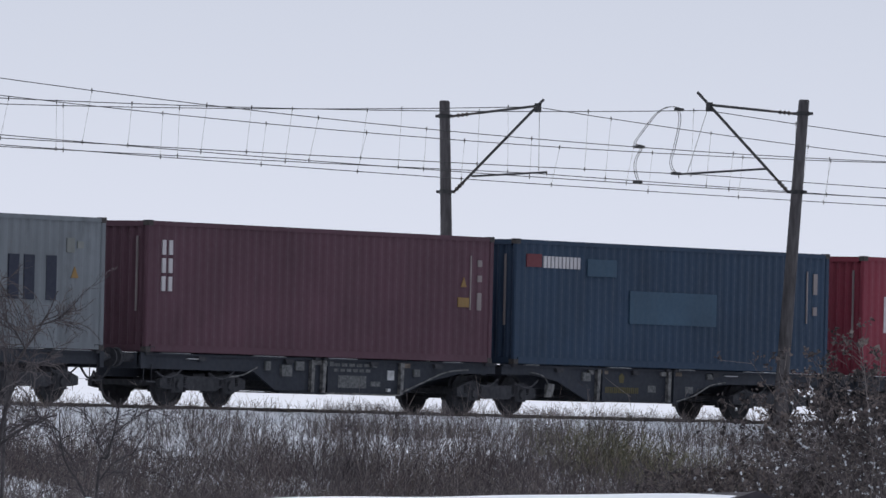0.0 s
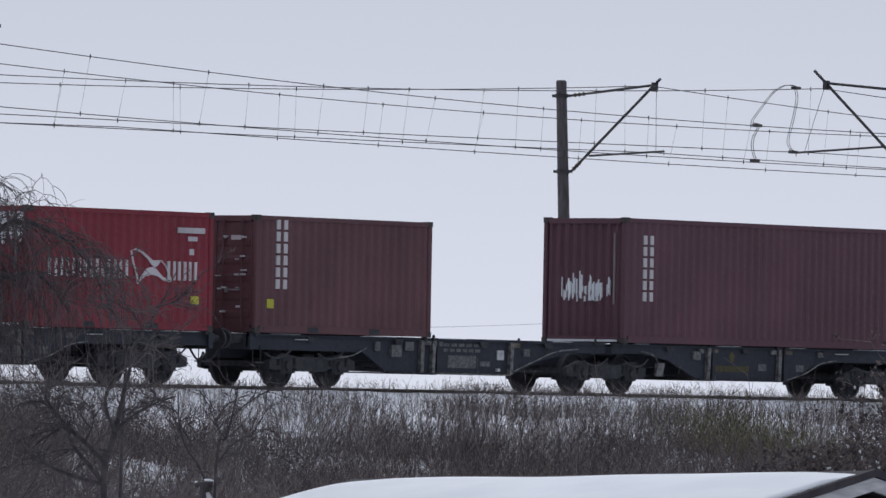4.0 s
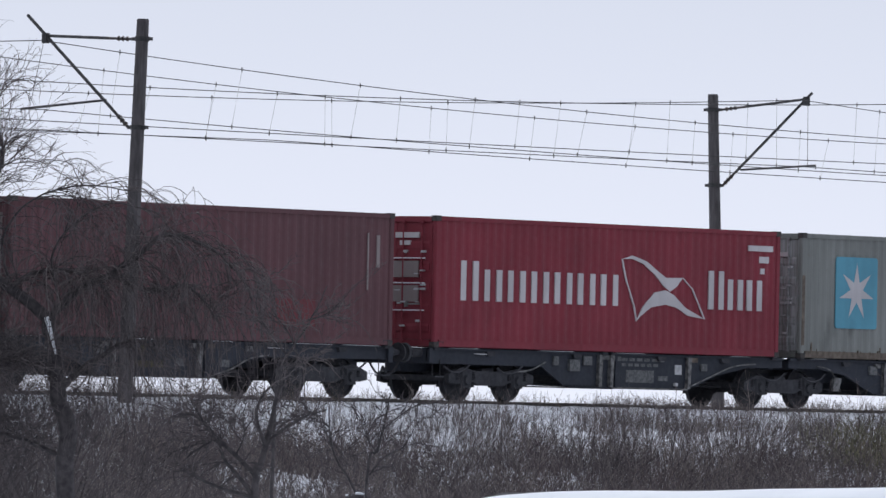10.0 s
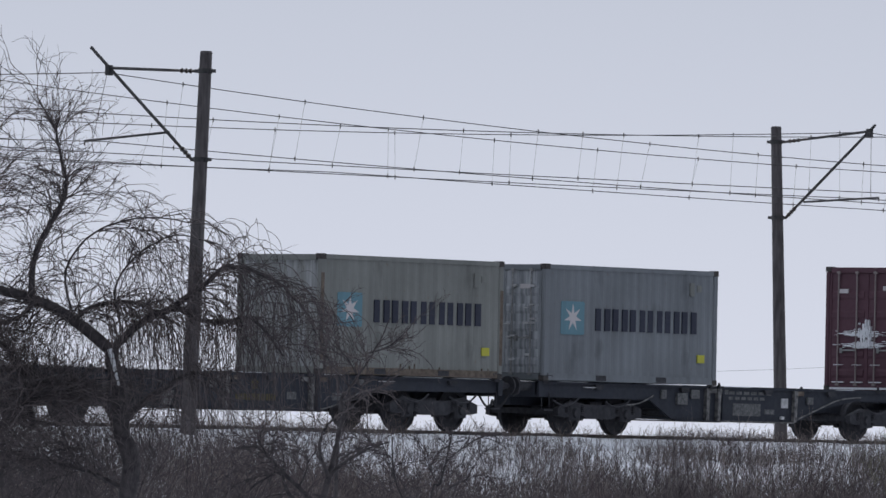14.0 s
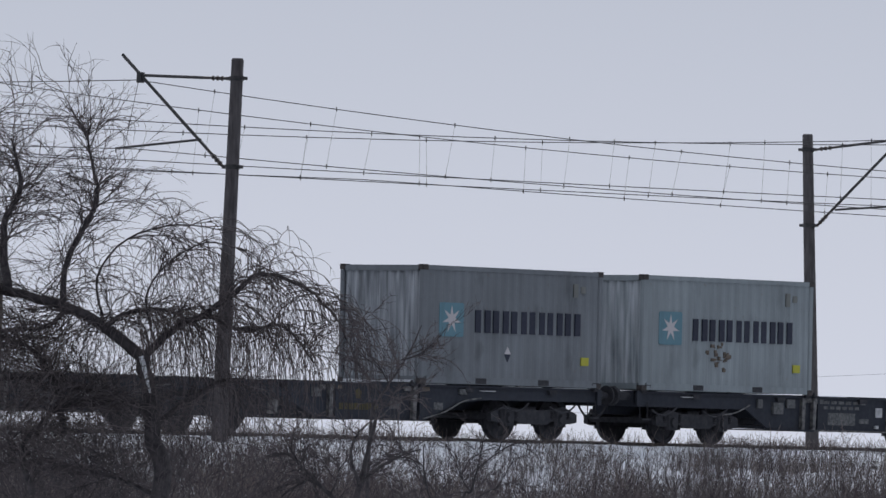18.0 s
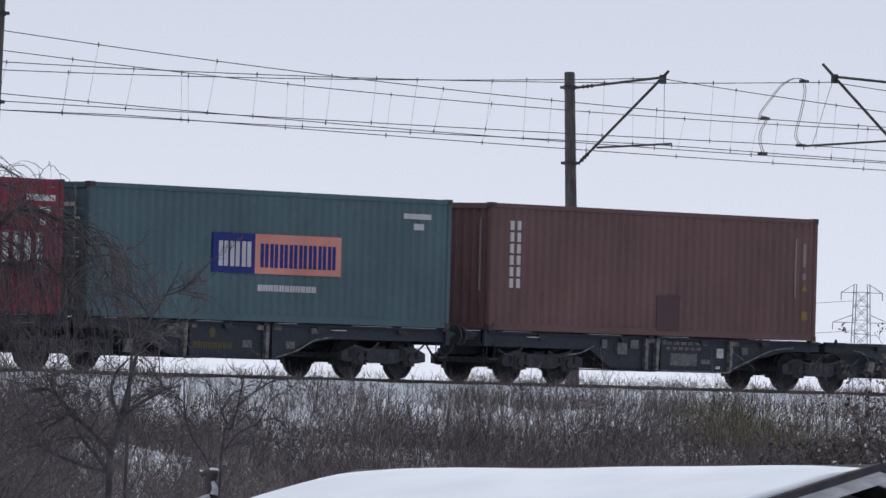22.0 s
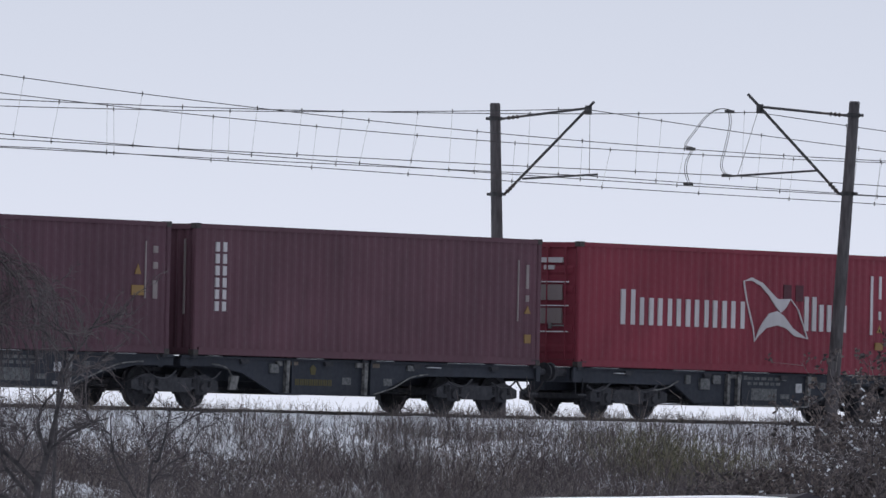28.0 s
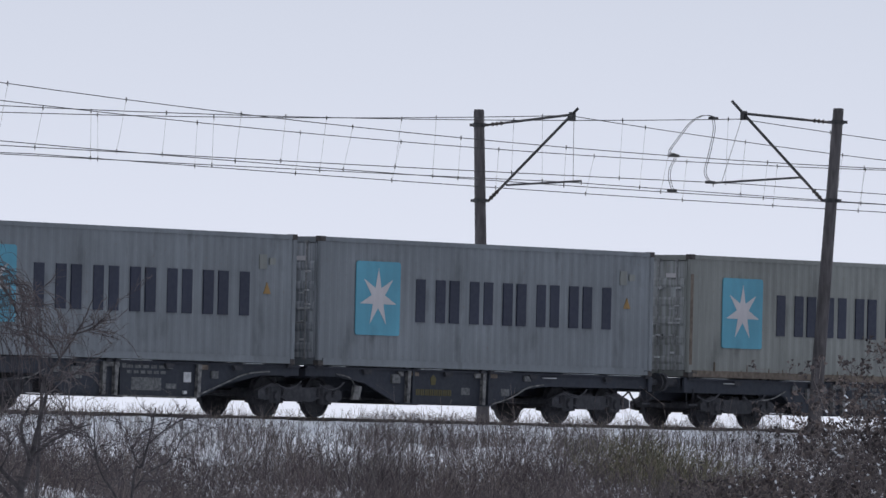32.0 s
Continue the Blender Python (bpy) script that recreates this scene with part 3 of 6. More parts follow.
def container(length, high, paint_mat, end, brand, label, snow=None, extra="", group="freight containers"):
    """A shipping container: frame, corrugated walls, roof, doors or a plain end towards -x, markings on its side."""
    kind = "long" if length > 8 else "short"
    end_mat = {GREY: GREY_DUSTED, PALE: PALE_DUSTED, OLIVE: OLIVE_DUSTED}.get(paint_mat, paint_mat)
    thing = holder("shipping_container", label, "container", group)
    L, H, W = length, high, WIDE
    key = (kind, H)
    C = lambda name, make: cached((name, *key), lambda: make().mesh(name))
    inner = L - 0.30
    hz = H - 0.28
    part("side_panel", C("side_near", lambda: corrugated(inner, hz, 0.020, 0.278).moved(0.15, 0.010, 0.17)), paint_mat, thing)
    part("side_panel", C("side_far", lambda: corrugated(inner, hz, 0.038, 0.278, True).moved(0.15, W - 0.010, 0.17)), paint_mat, thing)
    part("roof", C("roof", lambda: Shape().box(0.1, L - 0.1, 0.05, W - 0.05, H - 0.05, H - 0.02)), paint_mat, thing)
    part("floor", C("floor", lambda: Shape().box(0.1, L - 0.1, 0.06, W - 0.06, 0.10, 0.17)), CASTING, thing)
    top, bot = C("top_rail", lambda: Shape().box(0.17, L - 0.17, 0, 0.06, H - 0.11, H - 0.01)), C("bottom_rail", lambda: Shape().box(0.17, L - 0.17, 0, 0.05, 0.015, 0.17))
    for y in (0.0, W - 0.06):
        part("top_rail", top, paint_mat, thing, at=(0, y, 0))
        part("bottom_rail", bot, RUST if "rust" in extra and y == 0.0 else paint_mat, thing, "rusty bottom rail" if "rust" in extra and y == 0.0 else "", (0, y, 0))
    post = C("corner_post", lambda: Shape().bevel_box(0, 0.15, 0, 0.12, 0.118, H - 0.118, 0.025))
    cast = C("corner_casting", lambda: Shape().bevel_box(0, 0.178, 0, 0.162, 0, 0.118, 0.012))
    for x in (0.0, L - 0.15):
        for y in (0.0, W - 0.12):
            part("corner_post", post, paint_mat, thing, at=(x, y, 0))
    for x in (-0.005, L - 0.173):
        for y in (-0.005, W - 0.157):
            for z in (0.0, H - 0.115):
                part("corner_casting", cast, CASTING, thing, at=(x, y, z))
    sill = C("end_sill", lambda: Shape().box(0.0, 0.10, 0.16, W - 0.16, 0.02, 0.16))
    head = C("end_header", lambda: Shape().box(0.0, 0.10, 0.16, W - 0.16, H - 0.14, H - 0.015))
    for x in (0.005, L - 0.105):
        part("end_sill", sill, paint_mat, thing, at=(x, 0, 0))
        part("end_header", head, paint_mat, thing, at=(x, 0, 0))
    plain_end = C("end_wall", lambda: turned(corrugated(W - 0.24, H - 0.30, 0.045, 0.25), (0.03, 0.12, 0.16)))
    far_end = C("far_end_wall", lambda: Shape().box(L - 0.07, L - 0.03, 0.12, W - 0.12, 0.16, H - 0.14))
    part("end_wall", far_end, paint_mat, thing)
    if end == "plain":
        part("end_wall", plain_end, end_mat, thing)
        if paint_mat not in (GREY, PALE, OLIVE):
            part("vent_strip", C("vent_strip", lambda: Shape().box(-0.004, 0.03, 0.30, 0.34, 0.9, H - 0.35)), STENCIL, thing, "thin painted strip")
    else:
        half = (W - 0.26) / 2

        def leaf():
            s = Shape().box(0.035, 0.075, 0, half, 0.17, H - 0.15)
            s.box(0.02, 0.04, 0, 0.05, 0.17, H - 0.15).box(0.02, 0.04, half - 0.05, half, 0.17, H - 0.15)
            return s

        lm, rod = C("door_leaf", leaf), C("locking_rod", lambda: Shape().tube((-0.012, 0, 0.13), (-0.012, 0, H - 0.10), 0.019, n=8).box(-0.03, 0.02, -0.05, 0.05, 0.12, 0.17).box(-0.03, 0.02, -0.05, 0.05, H - 0.16, H - 0.11))
        handle = C("door_handle", lambda: Shape().box(-0.035, -0.012, -0.02, 0.42, 0.93, 0.965).box(-0.03, 0.02, 0.36, 0.44, 0.88, 1.0))
        for y in (0.13, 0.13 + half):
            door = part("door", lm, end_mat, thing, at=(0, y, 0))
            for i in range(5):
                part("door_rib", cached("door_rib", lambda: Shape().prism([(0.012, 0.06), (0.034, 0.0), (0.034, 0.22), (0.012, 0.16)], 0.07, half - 0.07).mesh("door_rib")), end_mat, door, at=(0, 0, 0.30 + i * (H - 0.62) / 5))
            for q in (0.25, 0.75):
                part("locking_rod", rod, STEEL if paint_mat in (GREY, PALE, OLIVE, TEAL) else STENCIL if snow == "door" else paint_mat, door, "upright locking rod", (0, half * q, 0))
            part("door_handle", handle, STEEL, door, "steel door handle", (0, half * 0.28, 0))
        if paint_mat in (RED, CRIMSON):
            for y in (0.50, 1.55):
                for z in (H - 1.36, H - 1.90):
                    part("label_plate", cached("end_label", lambda: Shape().box(-0.014, 0.03, 0, 0.72, 0, 0.36).mesh("label_plate")), STENCIL, thing, "faded square white label", (0, y, z))
                part("label_plate", cached("end_label_low", lambda: Shape().box(-0.014, 0.03, 0, 0.68, 0, 0.12).mesh("label_plate")), LETTER_WHITE, thing, "narrow white label", (0, y, H - 0.49))
            part("label_plate", cached("end_label_small", lambda: Shape().box(-0.012, 0.03, 0, 0.3, 0, 0.1).mesh("label_plate")), LETTER_WHITE, thing, "faded white stencil bar", (0, 0.75, H - 0.65))
            for z in (H - 0.95, H - 1.50, H - 2.10):
                part("snow_line", cached("snow_line", lambda: Shape().box(-0.02, 0.02, 0.32, 2.2, 0, 0.025).mesh("snow_line")), SNOW, thing, "thin line of snow on the door rib", (0, 0, z))
        else:
            for y, z in ((1.75, H - 0.62), (0.42, H - 0.55)):
                part("label_plate", cached("end_label_small", lambda: Shape().box(-0.012, 0.03, 0, 0.3, 0, 0.1).mesh("label_plate")), LETTER_WHITE, thing, "faded white stencil bar", (0, y, z))
    if end == "doors" and snow is None and paint_mat is not RED:
        def flecks():
            rnd, s = random.Random(77), Shape()
            for q in range(30):
                y = rnd.choice((0.40, 0.95, 1.48, 2.02)) + rnd.uniform(-0.12, 0.12)
                z = rnd.choice((0.5, 0.95, 1.0, 1.3, 1.65, 2.05)) + rnd.uniform(-0.06, 0.06)
                s.box(-0.034 - 0.0005 * q, 0.03, y, y + rnd.uniform(0.03, 0.14), z, z + rnd.uniform(0.015, 0.05))
            return s
        part("snow_fleck", C("snow_fleck", flecks), PLATE_WHITE, thing, "flecks of snow on the door bars")["kind"] = "stuff"
    if kind == "short":
        for x in (1.85, 3.95):
            part("forklift_pocket", C("forklift_pocket", lambda: Shape().box(0, 0.36, -0.006, 0.06, 0.03, 0.15)), BOGIE, thing, "dark forklift pocket", (x - 0.05, 0, 0))
    if snow:
        part("snow_crust", C("snow_crust", lambda: turned(Shape().box(0.2, W - 0.2, -0.07, -0.03, 0.02, 0.07), (0.03, 0, 0.01))), SNOW, thing, "line of snow on the end sill")
        if snow == "sill" and end == "doors":
            rnd, s = random.Random(9), Shape()
            for i in range(5):
                for y in (0.20, 0.47, 0.95, 1.28, 1.55, 2.02):
                    z = 0.30 + i * (H - 0.62) / 5 + rnd.uniform(0.0, 0.03)
                    wide = 0.2 if y in (0.20, 0.95, 1.28, 2.02) else 0.42
                    for q in range(4):
                        t = y + wide * q / 4
                        s.box(0.0, 0.03, t, t + wide / 4 * rnd.uniform(0.8, 1.0), z - rnd.uniform(0.0, 0.02), z + rnd.uniform(0.02, 0.07))
            for q in range(26):
                y, z = rnd.choice((0.40, 0.95, 1.48, 2.02)) + rnd.uniform(-0.05, 0.05), rnd.choice((0.25, 0.5, 0.95, 1.5, 2.2)) + rnd.uniform(-0.05, 0.05)
                s.box(-0.034, -0.006, y, y + rnd.uniform(0.02, 0.06), z, z + rnd.uniform(0.02, 0.05))
            part("snow_patch", s, PLATE_WHITE, thing, "snow lying along the door ribs")["kind"] = "stuff"
        if snow == "top":
            rnd = random.Random(4)
            s = Shape()
            for i in range(9):
                y, low = 0.15 + i * 0.244, H - rnd.uniform(0.7, 1.1)
                s.add([(x, a, z) for x in (0.02, 0.06) for a, z in ((y, H - 0.14), (y + 0.16, H - 0.14), (y + 0.15, low + 0.22), (y + 0.09, low), (y + 0.06, low + 0.02), (y + 0.01, low + 0.26))],
                      [(0, 1, 2, 3, 4, 5), (11, 10, 9, 8, 7, 6)] + [(q, q + 6, (q + 1) % 6 + 6, (q + 1) % 6) for q in range(6)])
            part("snow_patch", s, SNOW, thing, "wind-blown snow stuck in the corrugations")["kind"] = "stuff"
        elif snow == "middle":
            rnd = random.Random(6)
            s = Shape()
            for i in range(64):
                y = 1.15 + rnd.gauss(0, 0.38)
                z = 0.95 + rnd.uniform(0, 0.3)
                if 0.3 < y < 1.95:
                    s.box(0.008 + 0.0004 * i, 0.06, y, y + rnd.uniform(0.012, 0.04), z, z + rnd.uniform(0.12, 0.45))
            part("snow_patch", s, SNOW, thing, "wind-blown snow stuck to the end wall")["kind"] = "stuff"
        elif snow == "door":
            s = Shape()
            rnd = random.Random(5)
            for i in range(210):
                y, z = 1.2 + rnd.gauss(0, 0.3), rnd.choice((1.04, 1.09, 1.30, 1.36)) + rnd.gauss(0, 0.028)
                w = rnd.uniform(0.06, 0.24)
                if 0.2 < y and y + w < 2.25:
                    s.box(-0.008 - 0.0001 * i, 0.03, y, y + w, z, z + rnd.uniform(0.006, 0.022))
            for i in range(70):
                y, z = 1.2 + rnd.gauss(0, 0.09), 1.0 + rnd.uniform(0, 0.55)
                s.box(-0.030 - 0.0002 * i, 0.03, y, y + rnd.uniform(0.015, 0.05), z, z + rnd.uniform(0.04, 0.16))
            for y in (0.2, 0.75, 1.3, 1.85):
                s.box(-0.02, 0.03, y, y + 0.34, 0.19, 0.215)
                s.box(-0.03, 0.0, y + 0.02, y + 0.3, 0.60, 0.612)
            part("snow_patch", s, SNOW, thing, "snow stuck round the door handles")["kind"] = "stuff"
    marks(thing, brand, L, H, paint_mat)
    if "rust" in extra:
        rnd, s = random.Random(len(label)), Shape()
        for i in range(int(L * 3)):
            x, h = rnd.uniform(0.2, L - 0.3), 0.03 + 0.22 * rnd.random() ** 3
            s.box(x, x + rnd.uniform(0.01, 0.035), -0.003 - 0.0001 * i, 0.04, 0.12, 0.15 + h)
        for x in (0.02, L - 0.12):
            s.box(x, x + 0.10, -0.004, 0.03, 0.3, H - rnd.uniform(0.4, 1.2))
        part("rust_streak", s, RUST, thing, "rust running along the foot of the side")["kind"] = "stuff"
    if "placard" in extra:
        part("placard", Shape().prism([(2.75, 0.70), (2.95, 0.70), (2.85, 0.86)], -0.006, 0.02), LETTER_WHITE, thing, "white half of a diamond placard")
        part("placard", Shape().prism([(2.75, 0.69), (2.85, 0.53), (2.95, 0.69)], -0.006, 0.02), LETTER_DARK, thing, "black half of a diamond placard")
    if "drips" in extra:
        for i, x in enumerate((2.1, 2.5, 2.85, 3.2, 3.6)):
            part("drip", plate(x, x + 0.07, 0.6 + 0.09 * (i % 3), 1.15), LETTER_DARK, thing, "dark streak under the bars")
    if "stain" in extra:
        rnd, s = random.Random(len(label) + 2), Shape()
        for i in range(34):
            x, z = 2.65 + rnd.gauss(0, 0.2), 0.8 + rnd.gauss(0, 0.16)
            s.box(x, x + rnd.uniform(0.02, 0.12), -0.003 - 0.0002 * i, 0.03, z, z + rnd.uniform(0.015, 0.09))
        part("stain", s, RUST, thing, "dirty brown stain")["kind"] = "stuff"
    if "patch" in extra:
        part("repair_patch", plate(0.50 * L, 0.50 * L + 0.85, 0.12, 0.95, 0.004), DARK_RED if paint_mat is RED else PATCH_BROWN, thing, "darker repainted patch")
    return thing


def marks(thing, brand, L, H, paint_mat):
    """Plain bars, panels and shapes that stand for the painted markings."""
    def m(name, mesh, mat, label=""):
        ob = part(name, cached((brand, name, label, H), lambda: mesh.mesh(name)), mat, thing, label)
        if "lettering" in name or name == "side_mark":
            ob["kind"] = "stuff"

    if brand == "star" and L > 8:
        m("logo_panel", rounded(1.27, 2.83, 0.72, 2.38, 0.07), LOGO_BLUE, "light blue square panel")
        m("logo_star", star(2.05, 1.57, 0.66), LETTER_WHITE, "white seven-pointed star")
        m("lettering", glyph_bars(3.32, 10.66, 1.05, 2.02, 6, 3, 0.18, 0.14), LETTER_DARK, "row of bold dark bars")
        m("side_mark", plate(10.9, 11.15, 2.1, 2.42).box(11.25, 11.45, -0.005, 0.02, 2.2, 2.35), OLIVE, "small grey stencil bars")
        m("warning_mark", Shape().prism([(11.05, 1.55), (11.3, 1.55), (11.17, 1.8)], -0.005, 0.02), AMBER, "small amber triangle")
    elif brand == "star":
        m("logo_panel", rounded(0.56, 1.36, 1.04, 1.78, 0.04), LOGO_FADED, "light blue square panel")
        m("logo_star", star(0.96, 1.42, 0.31), LETTER_WHITE, "white seven-pointed star")
        m("lettering", glyph_bars(1.71, 5.35, 1.15, 1.64, 6, 3, 0.2, 0.17), LETTER_DARK, "row of bold dark bars")
        m("side_mark", plate(5.05, 5.2, 2.0, 2.3).box(5.3, 5.45, -0.005, 0.02, 2.1, 2.25), OLIVE, "small grey stencil bars")
        m("yellow_label", plate(5.35, 5.6, 0.5, 0.68), YELLOW, "yellow sticker")
    elif brand == "flag":
        k = 1.0 if L > 8 else 0.49
        if L > 8:
            m("lettering", glyph_bars(0.76, 6.43, 1.05, 1.75, 7, 11, 0.17, 0.26, 0.18), LETTER_WHITE, "row of thin white bars")
            m("logo_flag", flag(6.42, 9.44, 0.72, 2.2), LETTER_WHITE, "white bent pennant shape")
            m("short_lettering", glyph_bars(9.5, 11.6, 1.05, 1.75, 3, 12, 0.19, 0.22, 0.18), LETTER_WHITE, "three thin white bars")
            m("side_mark", plate(11.0, 11.9, 2.42, 2.55).box(11.4, 11.75, -0.005, 0.02, 2.15, 2.3).box(11.45, 11.6, -0.005, 0.02, 1.9, 2.03), LETTER_WHITE, "white stencil bars")
        else:
            m("lettering", glyph_bars(0.65, 3.31, 1.1, 1.5, 7, 11, 0.15, 0.3), LETTER_WHITE, "row of thin white bars")
            m("logo_flag", flag(3.33, 4.69, 0.99, 1.75), LETTER_WHITE, "white bent pennant shape")
            m("short_lettering", glyph_bars(4.5, 5.55, 1.09, 1.5, 3, 12, 0.17, 0.25), LETTER_WHITE, "three thin white bars")
            m("side_mark", plate(4.86, 5.75, 2.12, 2.24).box(5.2, 5.5, -0.005, 0.02, 1.95, 2.05).box(5.25, 5.4, -0.005, 0.02, 1.65, 1.78), LETTER_WHITE, "white stencil bars")
            m("yellow_label", plate(5.33, 5.58, 0.58, 0.76), YELLOW, "yellow sticker")
    elif brand == "pennant":
        m("lettering", glyph_bars(1.5, 6.42, 1.02, 1.66, 7, 11, 0.17, 0.26, 0.18), LETTER_WHITE, "row of thin white bars")
        m("logo_flag", flag(6.25, 8.83, 0.72, 2.24), LETTER_WHITE, "white bent pennant shape")
        m("short_lettering", glyph_bars(8.62, 10.42, 1.02, 1.66, 3, 12, 0.19, 0.22, 0.18), LETTER_WHITE, "three thin white bars")
        m("repair_patch", plate(7.85, 8.15, 1.72, 2.1).box(8.32, 8.62, -0.005, 0.02, 1.72, 2.1), DARK_RED, "two darker red squares")
        m("side_mark", plate(11.33, 11.42, 0.98, 2.4).box(11.66, 11.76, -0.005, 0.02, 1.85, 2.4).box(11.66, 11.76, -0.005, 0.02, 1.35, 1.55), LETTER_WHITE, "thin white stencil bars")
        m("warning_mark", Shape().prism([(11.6, 1.04), (11.82, 1.04), (11.71, 1.22)], -0.005, 0.02), AMBER, "small amber triangle")
        m("amber_label", plate(11.55, 11.85, 0.62, 0.8), AMBER, "amber sticker")
    elif brand == "column":
        m("lettering", glyph_column(0.69, 1.06, 0.98, 2.55, 6, 21), LETTER_WHITE, "column of white bars")
        if L > 8:
            m("side_mark", plate(11.32, 11.36, 1.0, 2.4).box(11.62, 11.72, -0.005, 0.02, 1.75, 2.3).box(11.62, 11.74, -0.005, 0.02, 1.45, 1.6), STENCIL, "thin pale stencil bars")
            m("warning_mark", Shape().prism([(11.58, 1.18), (11.80, 1.18), (11.69, 1.36)], -0.005, 0.02), AMBER, "small amber triangle")
            m("amber_label", plate(11.6, 11.82, 0.5, 0.7), AMBER, "amber sticker")
        else:
            m("yellow_label", plate(0.40, 0.62, 0.55, 0.75), YELLOW, "yellow sticker")
    elif brand == "tall":
        m("lettering", glyph_column(0.50, 0.84, 1.35, 2.55, 3, 8), LETTER_WHITE, "column of three white bars")
        m("side_mark", plate(11.33, 11.37, 1.2, 2.45).box(11.6, 11.75, -0.005, 0.02, 1.2, 1.6).box(11.6, 11.75, -0.005, 0.02, 1.85, 2.0).box(11.6, 11.75, -0.005, 0.02, 2.2, 2.35), STENCIL, "thin pale stencil bars")
        m("warning_mark", Shape().prism([(11.0, 1.72), (11.2, 1.72), (11.1, 1.95)], -0.005, 0.02), AMBER, "small amber triangle")
        m("amber_label", plate(10.9, 11.3, 1.26, 1.48), AMBER, "amber sticker")
    elif brand == "square":
        m("logo_square", plate(0.4, 0.96, 2.26, 2.56), PATCH_RED, "small dark red square")
        m("lettering", glyph_bars(1.02, 2.43, 2.25, 2.52, 5, 31, 0.25, 0.15), LETTER_WHITE, "row of white bars")
        m("repair_patch", plate(2.7, 3.8, 2.1, 2.5).box(4.34, 7.7, -0.005, 0.02, 1.03, 1.8), PATCH_BLUE, "lighter repainted patches")
        m("side_mark", plate(11.28, 11.32, 1.2, 2.45).box(11.55, 11.7, -0.005, 0.02, 1.9, 2.4).box(11.55, 11.7, -0.005, 0.02, 1.4, 1.6), STENCIL, "thin pale stencil bars")
    elif brand == "corner":
        m("lettering", glyph_bars(0.51, 1.44, 2.0, 2.52, 3, 41, 0.24, 0.14), LETTER_WHITE, "three white bars")
        m("label_plate", plate(4.12, 4.32, 0.22, 0.38).box(0.35, 0.45, -0.005, 0.02, 0.35, 0.48), LETTER_WHITE, "small white sticker")
        m("side_mark", plate(11.2, 11.25, 1.3, 2.45).box(11.5, 11.62, -0.005, 0.02, 1.9, 2.45).box(11.5, 11.62, -0.005, 0.02, 1.3, 1.5), STENCIL, "thin pale stencil bars")
    elif brand == "line":
        m("lettering", glyph_bars(0.93, 2.96, 2.26, 2.44, 10, 51, 0.13, 0.2), LETTER_DARK, "row of small dark bars")
        m("repair_patch", plate(2.23, 2.5, 1.63, 1.8), AMBER, "small rusty patch")
        m("side_mark", plate(11.1, 11.4, 2.2, 2.5).box(11.45, 11.6, -0.005, 0.02, 1.9, 2.1).box(11.35, 11.5, -0.005, 0.02, 1.5, 1.7), OLIVE, "grey stencil bars")
    elif brand == "banner":
        m("logo_panel", plate(4.04, 5.45, 1.06, 1.93), LOGO_NAVY, "dark blue panel")
        m("logo_panel_wide", plate(5.45, 8.36, 1.06, 1.93), LOGO_PINK, "salmon pink panel")
        m("lettering", glyph_bars(4.2, 5.35, 1.2, 1.75, 3, 61, 0.24, 0.2).moved(0, -0.006, 0), LETTER_WHITE, "white bars on the blue panel")
        m("wide_lettering", glyph_bars(5.6, 8.2, 1.2, 1.72, 8, 62, 0.24, 0.2).moved(0, -0.006, 0), LOGO_NAVY, "dark blue bars on the pink panel")
        m("small_lettering", glyph_bars(5.55, 7.55, 0.68, 0.82, 11, 63, 0.24, 0.2), LETTER_WHITE, "row of small white bars")
        m("side_mark", plate(10.5, 11.45, 2.42, 2.54).box(10.85, 11.2, -0.005, 0.02, 2.18, 2.32), LETTER_WHITE, "white stencil bars")
    elif brand == "script":
        m("lettering", glyph_bars(0.55, 1.15, 2.10, 2.25, 6, 71, 0.2, 0.2), LETTER_WHITE, "row of small white bars")
        m("logo_arc", ribbon([(0.62, 2.42), (0.95, 2.55), (1.2, 2.45), (1.28, 2.2)], 0.03, 0.08), LOGO_GREEN, "thin yellow-green arc")
        m("logo_arc_low", ribbon([(0.46, 2.12), (0.55, 1.99), (0.78, 1.93), (1.02, 1.96)], 0.03, 0.07), LOGO_GREEN, "thin yellow-green arc")
        m("side_mark", plate(11.3, 11.34, 1.2, 2.45).box(11.6, 11.7, -0.005, 0.02, 1.7, 2.4), STENCIL, "thin pale stencil bars")
    elif brand == "patch":
        m("repair_patch", plate(8.3, 9.6, 0.35, 0.95), PATCH_RED, "redder repainted patch")
        m("side_mark", plate(11.3, 11.34, 1.2, 2.45).box(11.6, 11.7, -0.005, 0.02, 1.7, 2.4), STENCIL, "thin pale stencil bars")
    else:
        m("side_mark", plate(11.2, 11.26, 1.0, 2.4).box(11.5, 11.62, -0.005, 0.02, 1.3, 2.3), STENCIL, "thin pale stencil bars")
        m("amber_label", plate(11.5, 11.75, 0.5, 0.72), AMBER, "amber sticker")


# ---- wagons ----
BOGIES = (2.86, PITCH / 2, PITCH - 2.78)
WHEEL = 0.46


